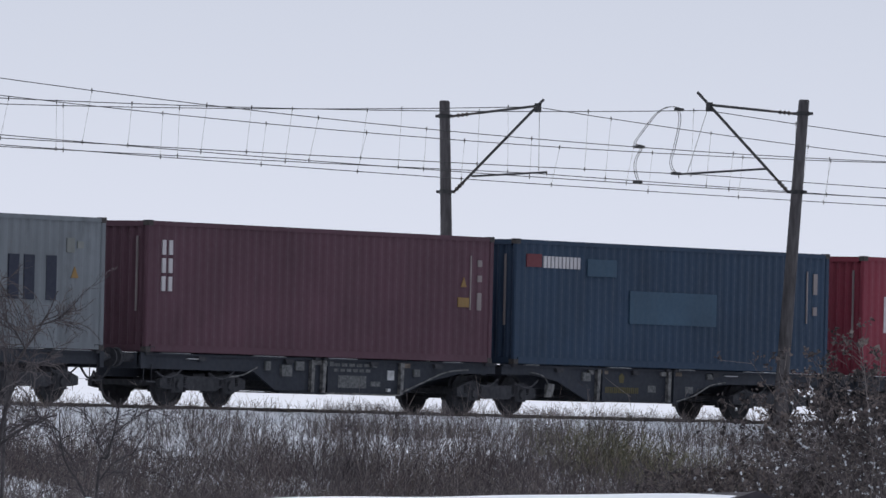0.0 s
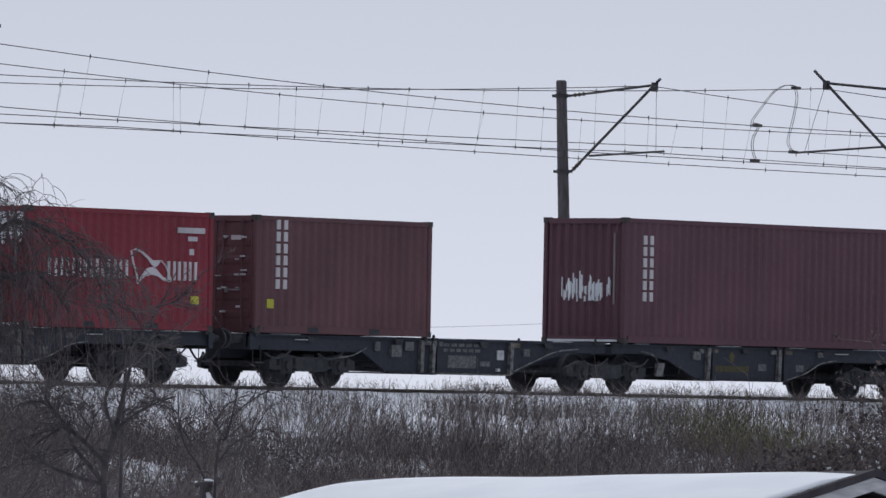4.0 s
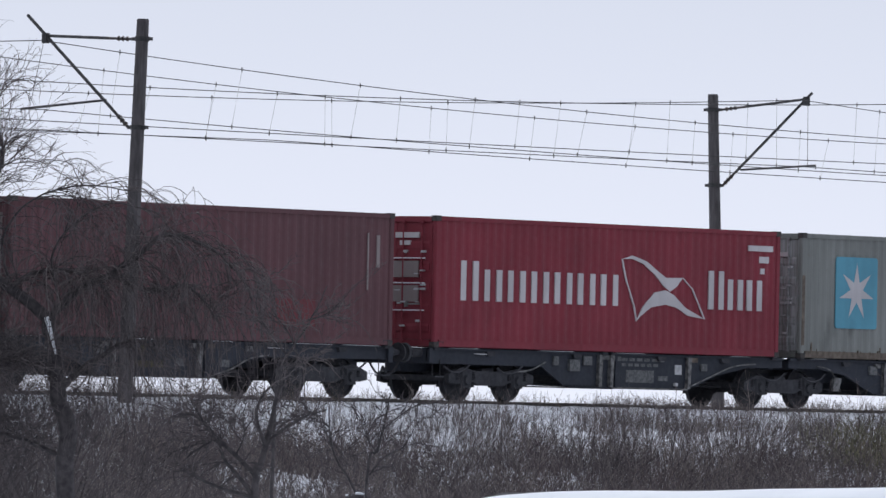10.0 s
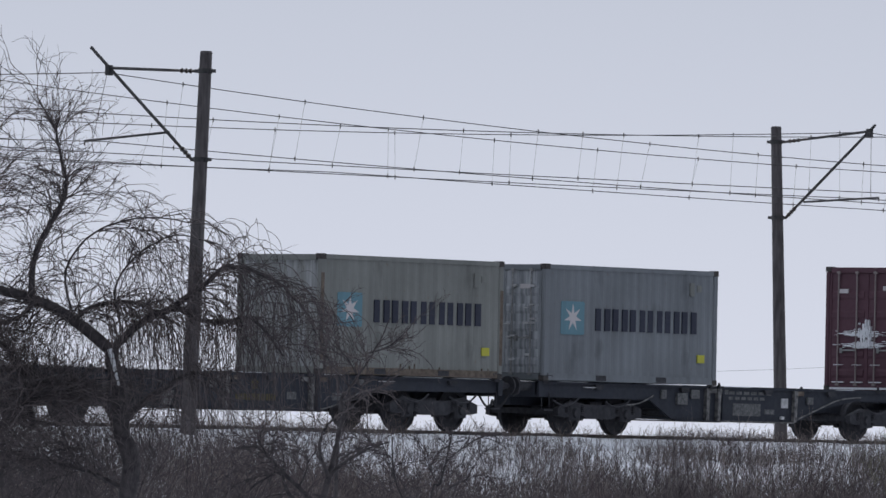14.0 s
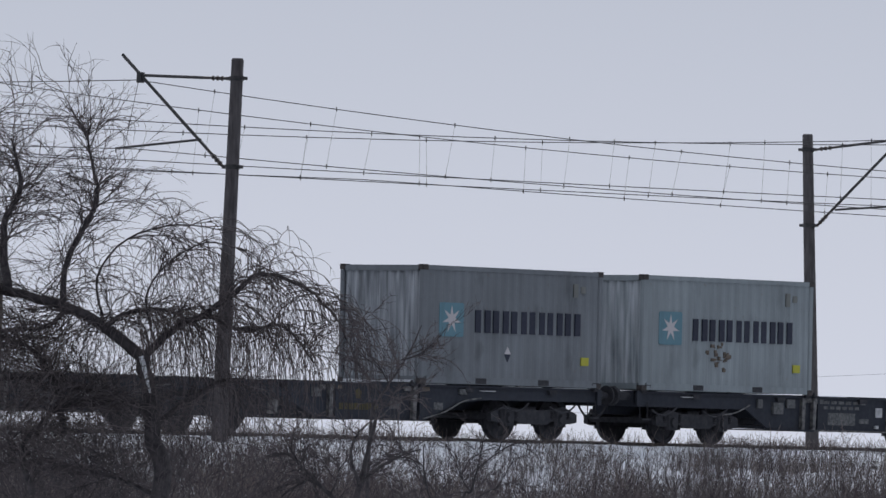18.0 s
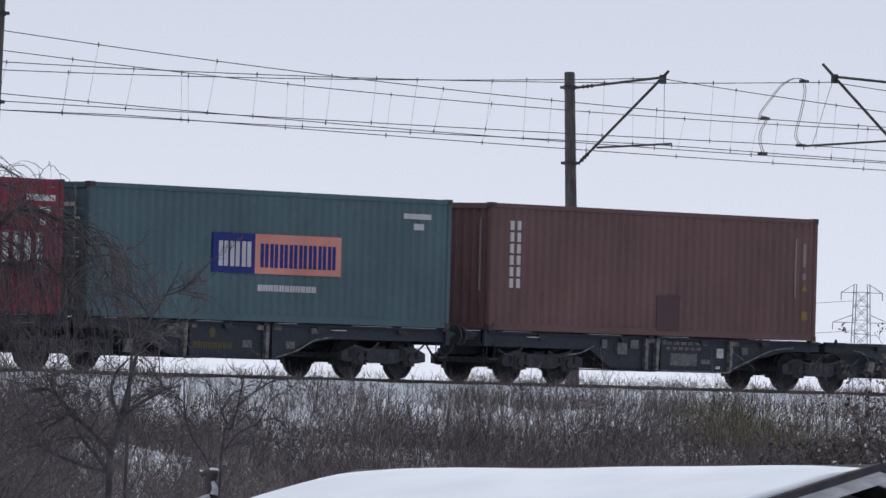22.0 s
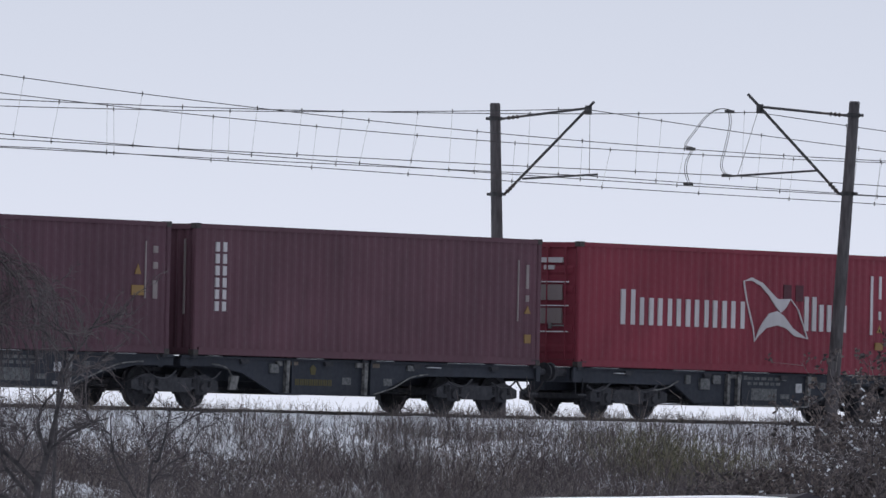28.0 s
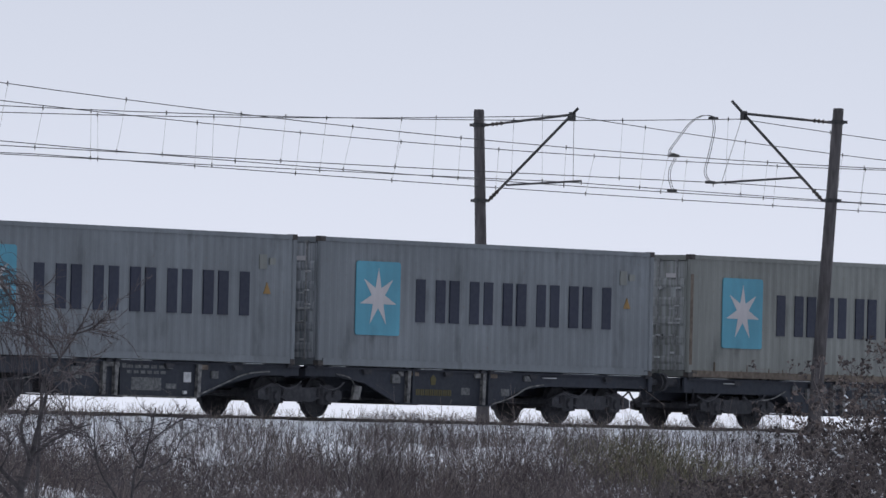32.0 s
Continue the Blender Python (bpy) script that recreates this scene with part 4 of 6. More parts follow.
def build_wagon():
    """A long two-unit container wagon on three two-axle bogies; its origin is the rear coupling plane on the rail head."""
    thing = holder("container_wagon", "dark grimy two-unit container flat wagon on three bogies", "freight wagon", "wagons of the train")
    mid = PITCH / 2
    # side sills: deep between the bogies, swept up over them
    for u, (x0, x1) in enumerate(((0.62, mid - 0.12), (mid + 0.12, PITCH - 0.62))):
        if u == 0:
            pts = [(x0, 0.86), (x0 + 0.3, 0.80), (4.55, 0.80), (5.3, 0.40), (9.75, 0.36), (10.75, 0.70), (11.9, 0.90), (x1, 0.92), (x1, 1.16), (x0, 1.16)]
        else:
            pts = [(x0, 0.92), (14.6, 0.92), (15.5, 0.80), (16.6, 0.38), (20.1, 0.36), (21.1, 0.74), (22.0, 0.84), (x1, 0.86), (x1, 1.16), (x0, 1.16)]
        for y in (0.12, 2.27):
            part("side_sill", Shape().prism(pts, y, y + 0.05), CHASSIS, thing)
        for y in (0.07, 2.27):
            part("top_flange", Shape().box(x0, x1, y, y + 0.10, 1.10, 1.145), CHASSIS, thing)
            part("bottom_flange", Shape().box(pts[3][0] + 0.1, pts[4][0] - 0.05, y, y + 0.10, 0.345, 0.375), CHASSIS, thing)
        part("centre_beam", Shape().box(x0 + 0.1, x1 - 0.1, 1.0, 1.44, 0.62, 1.08), CHASSIS, thing)
        for i in range(6):
            x = x0 + 0.25 + i * (x1 - x0 - 0.7) / 5
            part("cross_beam", Shape().box(x, x + 0.18, 0.17, 2.27, 0.88, 1.08), CHASSIS, thing)
    # ribs with their worn bright edges
    for x in (6.45, 6.85, 9.62, 16.9, 19.62):
        part("rib", Shape().prism([(x, 0.38), (x + 0.10, 0.38), (x + 0.14, 1.1), (x + 0.02, 1.1)], 0.03, 0.12), SCUFFED, thing, "upright rib with worn pale paint")
    for x in (7.05, 17.12, 19.86):
        part("rib", Shape().box(x, x + 0.07, 0.05, 0.12, 0.38, 1.1), CHASSIS, thing)
    for x in (2.6, 5.6, 8.6, 10.9, 15.4, 18.3, 21.4, 24.2):
        part("bracket", Shape().prism([(x, 1.0), (x + 0.22, 1.0), (x + 0.26, 1.1), (x - 0.04, 1.1)], 0.04, 0.12), BOGIE, thing)
    # swept straps over the bogies
    straps = (((9.62, 0.40), (10.5, 0.68), (11.3, 0.92), (12.1, 0.99)), ((20.0, 0.40), (20.7, 0.56), (21.3, 0.8), (21.9, 0.88)), ((14.4, 0.98), (14.9, 0.9), (15.15, 0.62), (15.3, 0.42)),
              ((3.55, 0.66), (4.1, 0.72), (4.6, 0.9)))
    for p in straps:
        part("strap", Shape().line(smooth_path([(x, 0.06, z) for x, z in p]), 0.018, n=6), SCUFFED, thing, "pale worn curved steel strap")
    part("end_plate", Shape().prism([(15.0, 0.42), (15.22, 0.42), (15.32, 0.72), (15.05, 0.74)], 0.045, 0.12), SCUFFED, thing, "pale worn end plate")
    # stencils, plates and yellow lettering
    for i, (a, b) in enumerate(((7.35, 8.95), (7.35, 8.7))):
        for j in range(6):
            x = a + j * (b - a) / 6
            part("stencil_bar", Shape().box(x, x + (b - a) / 6 - 0.07, 0.113, 0.12, 0.98 - 0.12 * i, 1.05 - 0.12 * i), PLATE, thing)
    part("data_panel", Shape().box(7.5, 8.5, 0.113, 0.12, 0.5, 0.78), PLATE, thing, "grey inscription panel")
    part("data_panel", Shape().box(8.65, 9.0, 0.113, 0.12, 0.55, 0.66), PLATE, thing, "grey inscription panel")
    part("white_plate", Shape().box(9.24, 9.48, 0.10, 0.12, 0.70, 0.92), PLATE_WHITE, thing, "small white card holder")
    part("tool_box", Shape().box(5.45, 5.8, 0.05, 0.12, 0.72, 0.98), PLATE, thing, "grey box on the sill")
    part("yellow_stencil", glyph_bars(17.3, 18.6, 0.56, 0.70, 8, 71, 0.24, 0.2).moved(0, 0.118, 0), GOLD, thing, "row of faded yellow bars")["kind"] = "stuff"
    part("yellow_emblem", Shape().prism([(17.86, 0.80), (18.0, 0.80), (18.04, 0.95), (17.93, 1.03), (17.82, 0.95)], 0.112, 0.12), GOLD, thing, "faded yellow emblem")
    for x in (18.95, 20.4):
        part("stencil", Shape().box(x, x + 0.3, 0.113, 0.12, 0.6, 0.76), PLATE, thing)
    part("worn_edge", Shape().box(6.95, 9.66, 0.055, 0.07, 0.35, 0.385), SCUFFED, thing, "pale worn lower edge")
    for x, w, z, h, mat in ((5.95, 0.3, 0.86, 0.2, PLATE), (6.52, 0.34, 1.0, 0.09, SCUFFED), (6.98, 0.3, 0.98, 0.1, PLATE), (9.72, 0.3, 0.99, 0.1, RUST), (10.15, 0.22, 0.8, 0.16, PLATE), (4.9, 0.18, 0.84, 0.2, PLATE),
                            (16.4, 0.3, 0.82, 0.2, PLATE), (16.62, 0.2, 0.98, 0.1, SCUFFED), (17.1, 0.26, 1.0, 0.08, RUST), (19.4, 0.2, 0.99, 0.1, SCUFFED), (19.9, 0.3, 1.0, 0.09, RUST), (21.2, 0.24, 0.95, 0.12, PLATE),
                            (9.2, 0.12, 0.44, 0.07, PLATE_WHITE), (21.9, 0.5, 1.03, 0.02, PLATE_WHITE), (2.2, 0.5, 1.03, 0.02, PLATE_WHITE)):
        part("fitting", Shape().bevel_box(x, x + w, 0.06, 0.13, z, z + h, 0.015), mat, thing)
    for x in (1.5, 3.3, 12.7, 14.2, 23.0, 24.6):
        part("brake_pipe", Shape().line(smooth_path([(x - 0.4, 0.05, 0.74), (x - 0.1, 0.02, 0.62), (x + 0.25, 0.04, 0.66), (x + 0.5, 0.06, 0.8)]), 0.022, n=5), BOGIE, thing)
    # container spigots along the deck
    spig = Shape().bevel_box(-0.09, 0.09, -0.08, 0.08, 1.10, 1.158, 0.02).tube((0, 0, 1.158), (0, 0, 1.235), 0.045, 0.02, 8).mesh("spigot")
    for x in (0.82, 6.64, 6.95, 12.77, 13.79, 19.62, 19.93, 25.74):
        for y in (0.085, 2.353):
            part("spigot", spig, BOGIE, thing, at=(x, y, 0))
    # snow lines on the deck
    rnd = random.Random(12)
    for x in (1.3, 4.4, 6.9, 11.2, 14.2, 17.3, 19.9, 22.6, 24.3):
        w = rnd.uniform(0.6, 1.6)
        part("snow_line", Shape().prism([(x, 1.146), (x + w, 1.146), (x + w - 0.1, 1.162), (x + 0.12, 1.160)], 0.08, 0.16), SNOW, thing, "thin line of snow on the sill")
    # brake gear and steps
    part("brake_rod", Shape().tube((4.2, 0.9, 0.46), (12.0, 0.9, 0.46), 0.02, n=6), BOGIE, thing)
    part("brake_rod", Shape().tube((14.6, 0.9, 0.46), (22.4, 0.9, 0.46), 0.02, n=6), BOGIE, thing)
    part("air_tank", Shape().tube((5.6, 1.6, 0.62), (6.5, 1.6, 0.62), 0.17, n=14), BOGIE, thing)
    part("air_tank", Shape().tube((20.2, 1.6, 0.62), (19.3, 1.6, 0.62), 0.17, n=14), BOGIE, thing)
    for x in (0.75, PITCH - 1.05):
        part("step", Shape().box(x, x + 0.3, 0.0, 0.2, 0.50, 0.53).tube((x + 0.02, 0.1, 0.52), (x + 0.02, 0.1, 0.9), 0.012, n=5).tube((x + 0.28, 0.1, 0.52), (x + 0.28, 0.1, 0.9), 0.012, n=5), BOGIE, thing)
        part("grab_rail", Shape().line([(x + 0.05, 0.03, 1.12), (x + 0.05, 0.0, 1.28), (x + 0.25, 0.0, 1.28), (x + 0.25, 0.03, 1.12)], 0.012, n=5), BOGIE, thing)
    # ends: headstock, buffers, screw coupling, hoses
    for s, x in ((1, 0.62), (-1, PITCH - 0.62)):
        part("headstock", Shape().box(min(x, x + s * 0.14), max(x, x + s * 0.14), 0.05, 2.39, 0.80, 1.15), CHASSIS, thing)
        for y in (0.345, 2.095):
            b = Shape().tube((x, y, 1.03), (x - s * 0.34, y, 1.03), 0.10, n=12).tube((x - s * 0.34, y, 1.03), (x - s * 0.50, y, 1.03), 0.07, n=12)
            buffer = part("buffer", b, BOGIE, thing)
            part("buffer_head", Shape().tube((x - s * 0.50, y, 1.03), (x - s * 0.56, y, 1.03), 0.22, 0.20, 16), BOGIE, buffer)
        part("draw_hook", Shape().box(min(x, x - s * 0.4), max(x, x - s * 0.4), 1.16, 1.27, 0.92, 1.04), BOGIE, thing)
        part("screw_coupling", Shape().line([(x - s * 0.38, 1.22, 0.98), (x - s * 0.5, 1.18, 0.86), (x - s * 0.62, 1.22, 0.8)], 0.03, n=6).line([(x - s * 0.38, 1.26, 0.98), (x - s * 0.5, 1.28, 0.86), (x - s * 0.62, 1.22, 0.8)], 0.03, n=6), BOGIE, thing)
        part("brake_hose", Shape().line(smooth_path([(x - s * 0.05, 0.85, 0.92), (x - s * 0.3, 0.84, 0.62), (x - s * 0.5, 0.86, 0.56), (x - s * 0.62, 0.87, 0.72)]), 0.026, n=6), BOGIE, thing)
    part("bearing", Shape().tube((mid, 1.219, 0.78), (mid, 1.219, 1.0), 0.3, 0.26, 14).box(mid - 0.5, mid + 0.5, 0.95, 1.49, 0.80, 0.9), BOGIE, thing)
    # bogies
    frame_side = Shape()
    for y in (-1.06, 0.94):
        frame_side.prism([(-1.45, 0.40), (-1.2, 0.36), (-0.62, 0.42), (-0.42, 0.34), (0.42, 0.34), (0.62, 0.42), (1.2, 0.36), (1.45, 0.40), (1.45, 0.58), (1.0, 0.74), (0.5, 0.66), (-0.5, 0.66), (-1.0, 0.74), (-1.45, 0.58)], y, y + 0.12)
    frame_side.box(-0.2, 0.2, -0.94, 0.94, 0.40, 0.72).box(-1.4, -1.3, -0.94, 0.94, 0.44, 0.56).box(1.3, 1.4, -0.94, 0.94, 0.44, 0.56)
    frame_mesh = frame_side.mesh("bogie")
    wheel = Shape()
    for s in (-1, 1):
        prof = [(0.07, 0.64), (0.20, 0.65), (0.38, 0.665), (0.40, 0.672), (0.40, 0.67), (0.49, 0.676), (0.49, 0.695), (WHEEL, 0.706), (WHEEL - 0.004, 0.80), (0.40, 0.805), (0.385, 0.76), (0.22, 0.74), (0.13, 0.80), (0.07, 0.80)]
        wheel.lathe([(r, s * o) for r, o in prof], 26)
    wheel.tube((0, -1.0, 0), (0, 1.0, 0), 0.075, n=10)
    wheel_mesh = wheel.mesh("wheelset")
    box_mesh = Shape().bevel_box(-0.19, 0.19, -1.10, -0.90, -0.17, 0.20, 0.04).tube((0, -1.10, 0), (0, -1.15, 0), 0.12, 0.10, 12).mesh("axle_box")
    spring_mesh = Shape().lathe([(0.07, 0.0), (0.10, 0.02), (0.07, 0.04), (0.10, 0.06), (0.07, 0.08), (0.10, 0.10), (0.07, 0.12), (0.10, 0.14), (0.07, 0.16), (0.10, 0.18), (0.05, 0.2), (0.05, 0.0)], 10, "z").mesh("spring")
    shoe_mesh = Shape().box(-0.04, 0.04, -0.83, -0.70, -0.16, 0.16).mesh("brake_shoe")
    for c in BOGIES:
        b = part("bogie", frame_mesh, BOGIE, thing, "black grimy two-axle bogie frame", (c, 1.219, 0))
        for a in (-0.88, 0.88):
            part("wheelset", wheel_mesh, BOGIE, b, "dark steel wheelset with two wheels", (a, 0, WHEEL))
            part("axle_box", box_mesh, BOGIE, b, at=(a, 0, WHEEL))
            part("axle_box", box_mesh, BOGIE, b, at=(a, 2.0, WHEEL))
            for q in (-0.27, 0.27):
                part("spring", spring_mesh, BOGIE, b, "coil spring", (a + q, -1.0, 0.46))
            for q in (0.0, 1.53):
                part("brake_shoe", shoe_mesh, BOGIE, b, at=(a - math.copysign(0.53, a), q, WHEEL))
    return thing


LONG, SHORT, TALL_BOX, LOW_BOX = 12.192, 6.058, 2.896, 2.591
REAR40, FRONT40, REAR20, FRONT20 = 0.70, 13.70, 0.70, PITCH - 0.70 - 6.058

# The train from its head to its tail: for each wagon the loads as (place, length, height, paint, end, marking, snow, label)
def forty(place, mat, end, brand, label, high=TALL_BOX, snow=None, extra=""):
    return (place, LONG, high, mat, end, brand, snow, label, extra)


def twenty(place, mat, end, brand, label, snow=None, extra=""):
    return (place, SHORT, LOW_BOX, mat, end, brand, snow, label, extra)


MG = "grey forty-foot container with a light blue star panel on a wagon"
LOADS = [
    [forty(REAR40, RED, "plain", "flag", "bright red forty-foot container on a wagon")],
    [forty(FRONT40, NAVY, "plain", "square", "dark blue forty-foot container with repainted patches"), forty(REAR40, WINE, "plain", "tall", "dark maroon forty-foot container with white column marking")],
    [forty(FRONT40, GREY, "doors", "star", MG), forty(REAR40, RED, "doors", "pennant", "red forty-foot container with a white pennant shape")],
    [forty(FRONT40, MAROON, "plain", "column", "maroon forty-foot container, snow on its end", snow="middle"), twenty(REAR20, BROWN, "doors", "column", "brown twenty-foot container at the wagon's end")],
    [twenty(FRONT20, CRIMSON, "plain", "flag", "red twenty-foot container with snow down its end", "top"), forty(REAR40, ORANGE, "plain", "corner", "rusty orange-brown forty-foot container with white corner marking")],
    [forty(FRONT40, PALE, "doors", "line", "pale grey forty-foot container with rust along its foot", extra="rust"), forty(REAR40, BROWN, "plain", "none", "plain red-brown forty-foot container")],
    [forty(FRONT40, OLIVE, "doors", "star", "dirty grey forty-foot container with stains and a star panel", extra="rust"), forty(REAR40, CRIMSON, "doors", "flag", "dull red forty-foot container with a white pennant shape")],
    [forty(FRONT40, BROWN, "plain", "patch", "red-brown forty-foot container with a brighter patch"), forty(REAR40, OLIVE, "plain", "star", "dirty grey forty-foot container with a light blue star panel", extra="rust")],
    [forty(FRONT40, WINE, "doors", "column", "maroon forty-foot container, snow stuck on its doors", snow="door"), twenty(REAR20, GREY, "doors", "star", "grey twenty-foot container with a light blue star panel")],
    [twenty(FRONT20, OLIVE, "plain", "star", "rusty dirty-grey twenty-foot container with a star panel", extra="rust"), twenty(REAR20, GREY, "doors", "star", "grey twenty-foot container with a light blue star panel")],
    [twenty(FRONT20, OLIVE, "doors", "star", "dirty grey twenty-foot container with streaked lettering", extra="drips rust"), twenty(REAR20, PALE, "plain", "star", "pale grey twenty-foot container with a star panel", extra="stain")],
    [twenty(FRONT20, GREY, "plain", "star", "grey twenty-foot container with a light blue star panel", "sill", "placard"), twenty(REAR20, OLIVE, "plain", "star", "dirty grey twenty-foot container with a rust stain", extra="stain rust")],
    [twenty(FRONT20, PALE, "doors", "star", "pale grey twenty-foot container with snow on its doors", "sill"), forty(REAR40, ORANGE, "plain", "column", "orange-brown forty-foot container with white column marking", extra="patch")],
    [forty(FRONT40, TEAL, "doors", "banner", "green-blue forty-foot container with a blue and pink panel"), forty(REAR40, RED, "doors", "flag", "red forty-foot container with a white pennant shape", extra="patch")],
    [forty(FRONT40, MAROON, "doors", "column", "maroon forty-foot container with white column marking"), forty(REAR40, WINE, "doors", "script", "dark maroon forty-foot container with a small green arc mark")],
    [forty(FRONT40, GREY, "doors", "star", MG), forty(REAR40, RED, "doors", "pennant", "red forty-foot container with a white pennant shape")],
    [forty(FRONT40, MAROON, "plain", "column", "maroon forty-foot container with white column marking"), forty(REAR40, WINE, "doors", "tall", "dark maroon forty-foot container with a white column marking")],
    [forty(FRONT40, MAROON, "plain", "column", "maroon forty-foot container with white column marking"), forty(REAR40, OLIVE, "doors", "star", "dirty grey forty-foot container, scratched blue star panel", extra="rust")],
    [forty(FRONT40, GREY, "doors", "star", MG), forty(REAR40, GREY, "doors", "star", MG)],
]


def travelled(t):
    """Where the rear coupling of the first wagon is, in metres along the track."""
    return 173.879 + 13.12132 * t + 0.023897 * t * t - 2.0354e-5 * t ** 3


TRAIN, FREIGHT = [build_wagon()], []
for i in range(1, len(LOADS)):
    TRAIN.append(copy_thing(TRAIN[0], Matrix.Translation((travelled(0) - PITCH * i, SIDE, 0))))
for i, loads in enumerate(LOADS):
    for place, length, high, mat, end, brand, snow, label, extra in loads:
        FREIGHT.append((container(length, high, mat, end, brand, label, snow, extra), i, place))


# ---- shed with a snowy roof, far below the line of sight ----
def view(yaw, pitch, far):
    a, b = radians(yaw), radians(pitch)
    return EYE + far * Vector((math.sin(a) * math.cos(b), math.cos(a) * math.cos(b), math.sin(b)))


def shed():
    """A small gabled shed; its ridge runs away from a dark gable."""
    fwd, right = Vector((math.sin(radians(50.3)), math.cos(radians(50.3)), 0)), Vector((math.cos(radians(50.3)), -math.sin(radians(50.3)), 0))
    peak = view(53.14, -0.374, 40)
    along = (-right * 0.72 + fwd * 0.69).normalized()
    across = Vector((along.y, -along.x, 0))
    if across.dot(right) > 0:
        across = -across
    base = ground_height(peak.x, peak.y)
    thing = holder("shed", "small dark wooden shed with thick snow on its gabled roof", "shed", at=(peak.x, peak.y, base))
    rise = peak.z - base
    thing.matrix_basis = Matrix((along, across, Vector((0, 0, 1)))).transposed().to_4x4()
    thing.matrix_basis.translation = (peak.x, peak.y, base)
    L, half, slope = 3.25, 1.6, 0.225
    zr = rise - 0.032
    wall_h = zr - slope * half
    part("end_wall", Shape().add([(0.16, -half + 0.15, 0), (0.16, half - 0.15, 0), (0.16, half - 0.15, wall_h), (0.16, 0, zr - 0.1), (0.16, -half + 0.15, wall_h),
                                  (0.22, -half + 0.15, 0), (0.22, half - 0.15, 0), (0.22, half - 0.15, wall_h), (0.22, 0, zr - 0.1), (0.22, -half + 0.15, wall_h)],
                                 [(0, 1, 2, 3, 4), (9, 8, 7, 6, 5), (0, 5, 6, 1), (1, 6, 7, 2), (2, 7, 8, 3), (3, 8, 9, 4), (4, 9, 5, 0)]), DARKBOARD, thing)
    part("end_wall", Shape().box(L - 0.22, L - 0.16, -half + 0.15, half - 0.15, 0, wall_h - 0.12), DARKBOARD, thing)
    for y in (-half + 0.15, half - 0.21):
        part("side_wall", Shape().box(0.22, L - 0.22, y, y + 0.06, 0, wall_h - 0.1), DARKBOARD, thing)
    for s in (-1, 1):
        def roof(x0, x1, t0, t1, inset, n=1):
            a = [(0.0, zr + t0), (s * (half - inset), zr + t0 - slope * (half - inset)), (s * (half - inset), zr + t1 - slope * (half - inset)), (0.0, zr + t1)]
            sag = 0.031
            v = [(x0, y, z - sag * x0) for y, z in a] + [(x1, y, z - sag * x1) for y, z in a]
            return Shape().add(v, [(0, 1, 2, 3), (7, 6, 5, 4), (0, 4, 5, 1), (1, 5, 6, 2), (2, 6, 7, 3), (3, 7, 4, 0)])
        part("roof_sheet", roof(0.0, L, 0.0, 0.04, 0.0), FELT, thing)
        part("barge_board", roof(-0.022, 0.0, -0.052, 0.008, 0.02), BOARD, thing, "pale weathered board along the gable")
        part("roof_edge", roof(-0.03, 0.0, 0.012, 0.045, 0.0), FELT, thing, "dark roofing edge")
    # the snow blanket: one soft sheet over both slopes
    nx, ny, v = 34, 26, []
    for i in range(nx + 1):
        for j in range(ny + 1):
            a, b = i / nx, -1 + 2 * j / ny
            x, y = 0.0 + a * L, b * half
            edge = min(1.0, min(a * L + 0.05, (1 - a) * L * 1.4, (1 - abs(b)) * half * 1.3) / 0.42)
            t = 0.045 + 0.015 * math.sqrt(max(0.0, edge)) + 0.008 * noise.noise(Vector((x * 1.3, y * 1.3, 2)))
            ridge = math.sqrt(y * y + 0.02)
            v.append((x, y, zr - slope * (ridge - 0.05) + t - 0.031 * x))
    row = ny + 1
    v = [(0.005, y, zr - slope * abs(y) + 0.042) for _, y, z in v[:row]] + v
    nx += 1
    f = [(i * (ny + 1) + j, (i + 1) * (ny + 1) + j, (i + 1) * (ny + 1) + j + 1, i * (ny + 1) + j + 1) for i in range(nx) for j in range(ny)]
    part("snow_blanket", Shape().add(v, f).mesh("snow_blanket", True), SNOW, thing, "thick smooth snow on the roof")
    return thing


shed()


# ---- trees ----
LOOK50 = (Vector((math.sin(radians(49)), math.cos(radians(49)), 0)), Vector((math.cos(radians(49)), -math.sin(radians(49)), 0)))


def drooping(shape, p, d, length, r, rnd, droop, seg=6, kids=0, tip=0.35, sway=0.3):
    """A twig that bends under its weight; returns nothing, adds tubes."""
    pts, d = [Vector(p)], Vector(d).normalized()
    step = length / seg
    for i in range(seg):
        d = (d + Vector((rnd.uniform(-sway, sway), rnd.uniform(-sway, sway), rnd.uniform(-sway, sway) * 0.85 - droop * (i + 1) / seg))).normalized()
        pts.append(pts[-1] + d * step)
    shape.line(pts, r, r * tip, 3)
    for q in range(kids):
        i = rnd.randint(1, seg)
        e = (pts[i] - pts[i - 1]).normalized() + Vector((rnd.uniform(-0.9, 0.9), rnd.uniform(-0.9, 0.9), rnd.uniform(-0.5, 0.8)))
        drooping(shape, pts[i], e, length * rnd.uniform(0.3, 0.6), max(0.0028, r * 0.7), rnd, droop * 1.2, max(3, seg - 2), max(0, kids - 3), tip, sway)


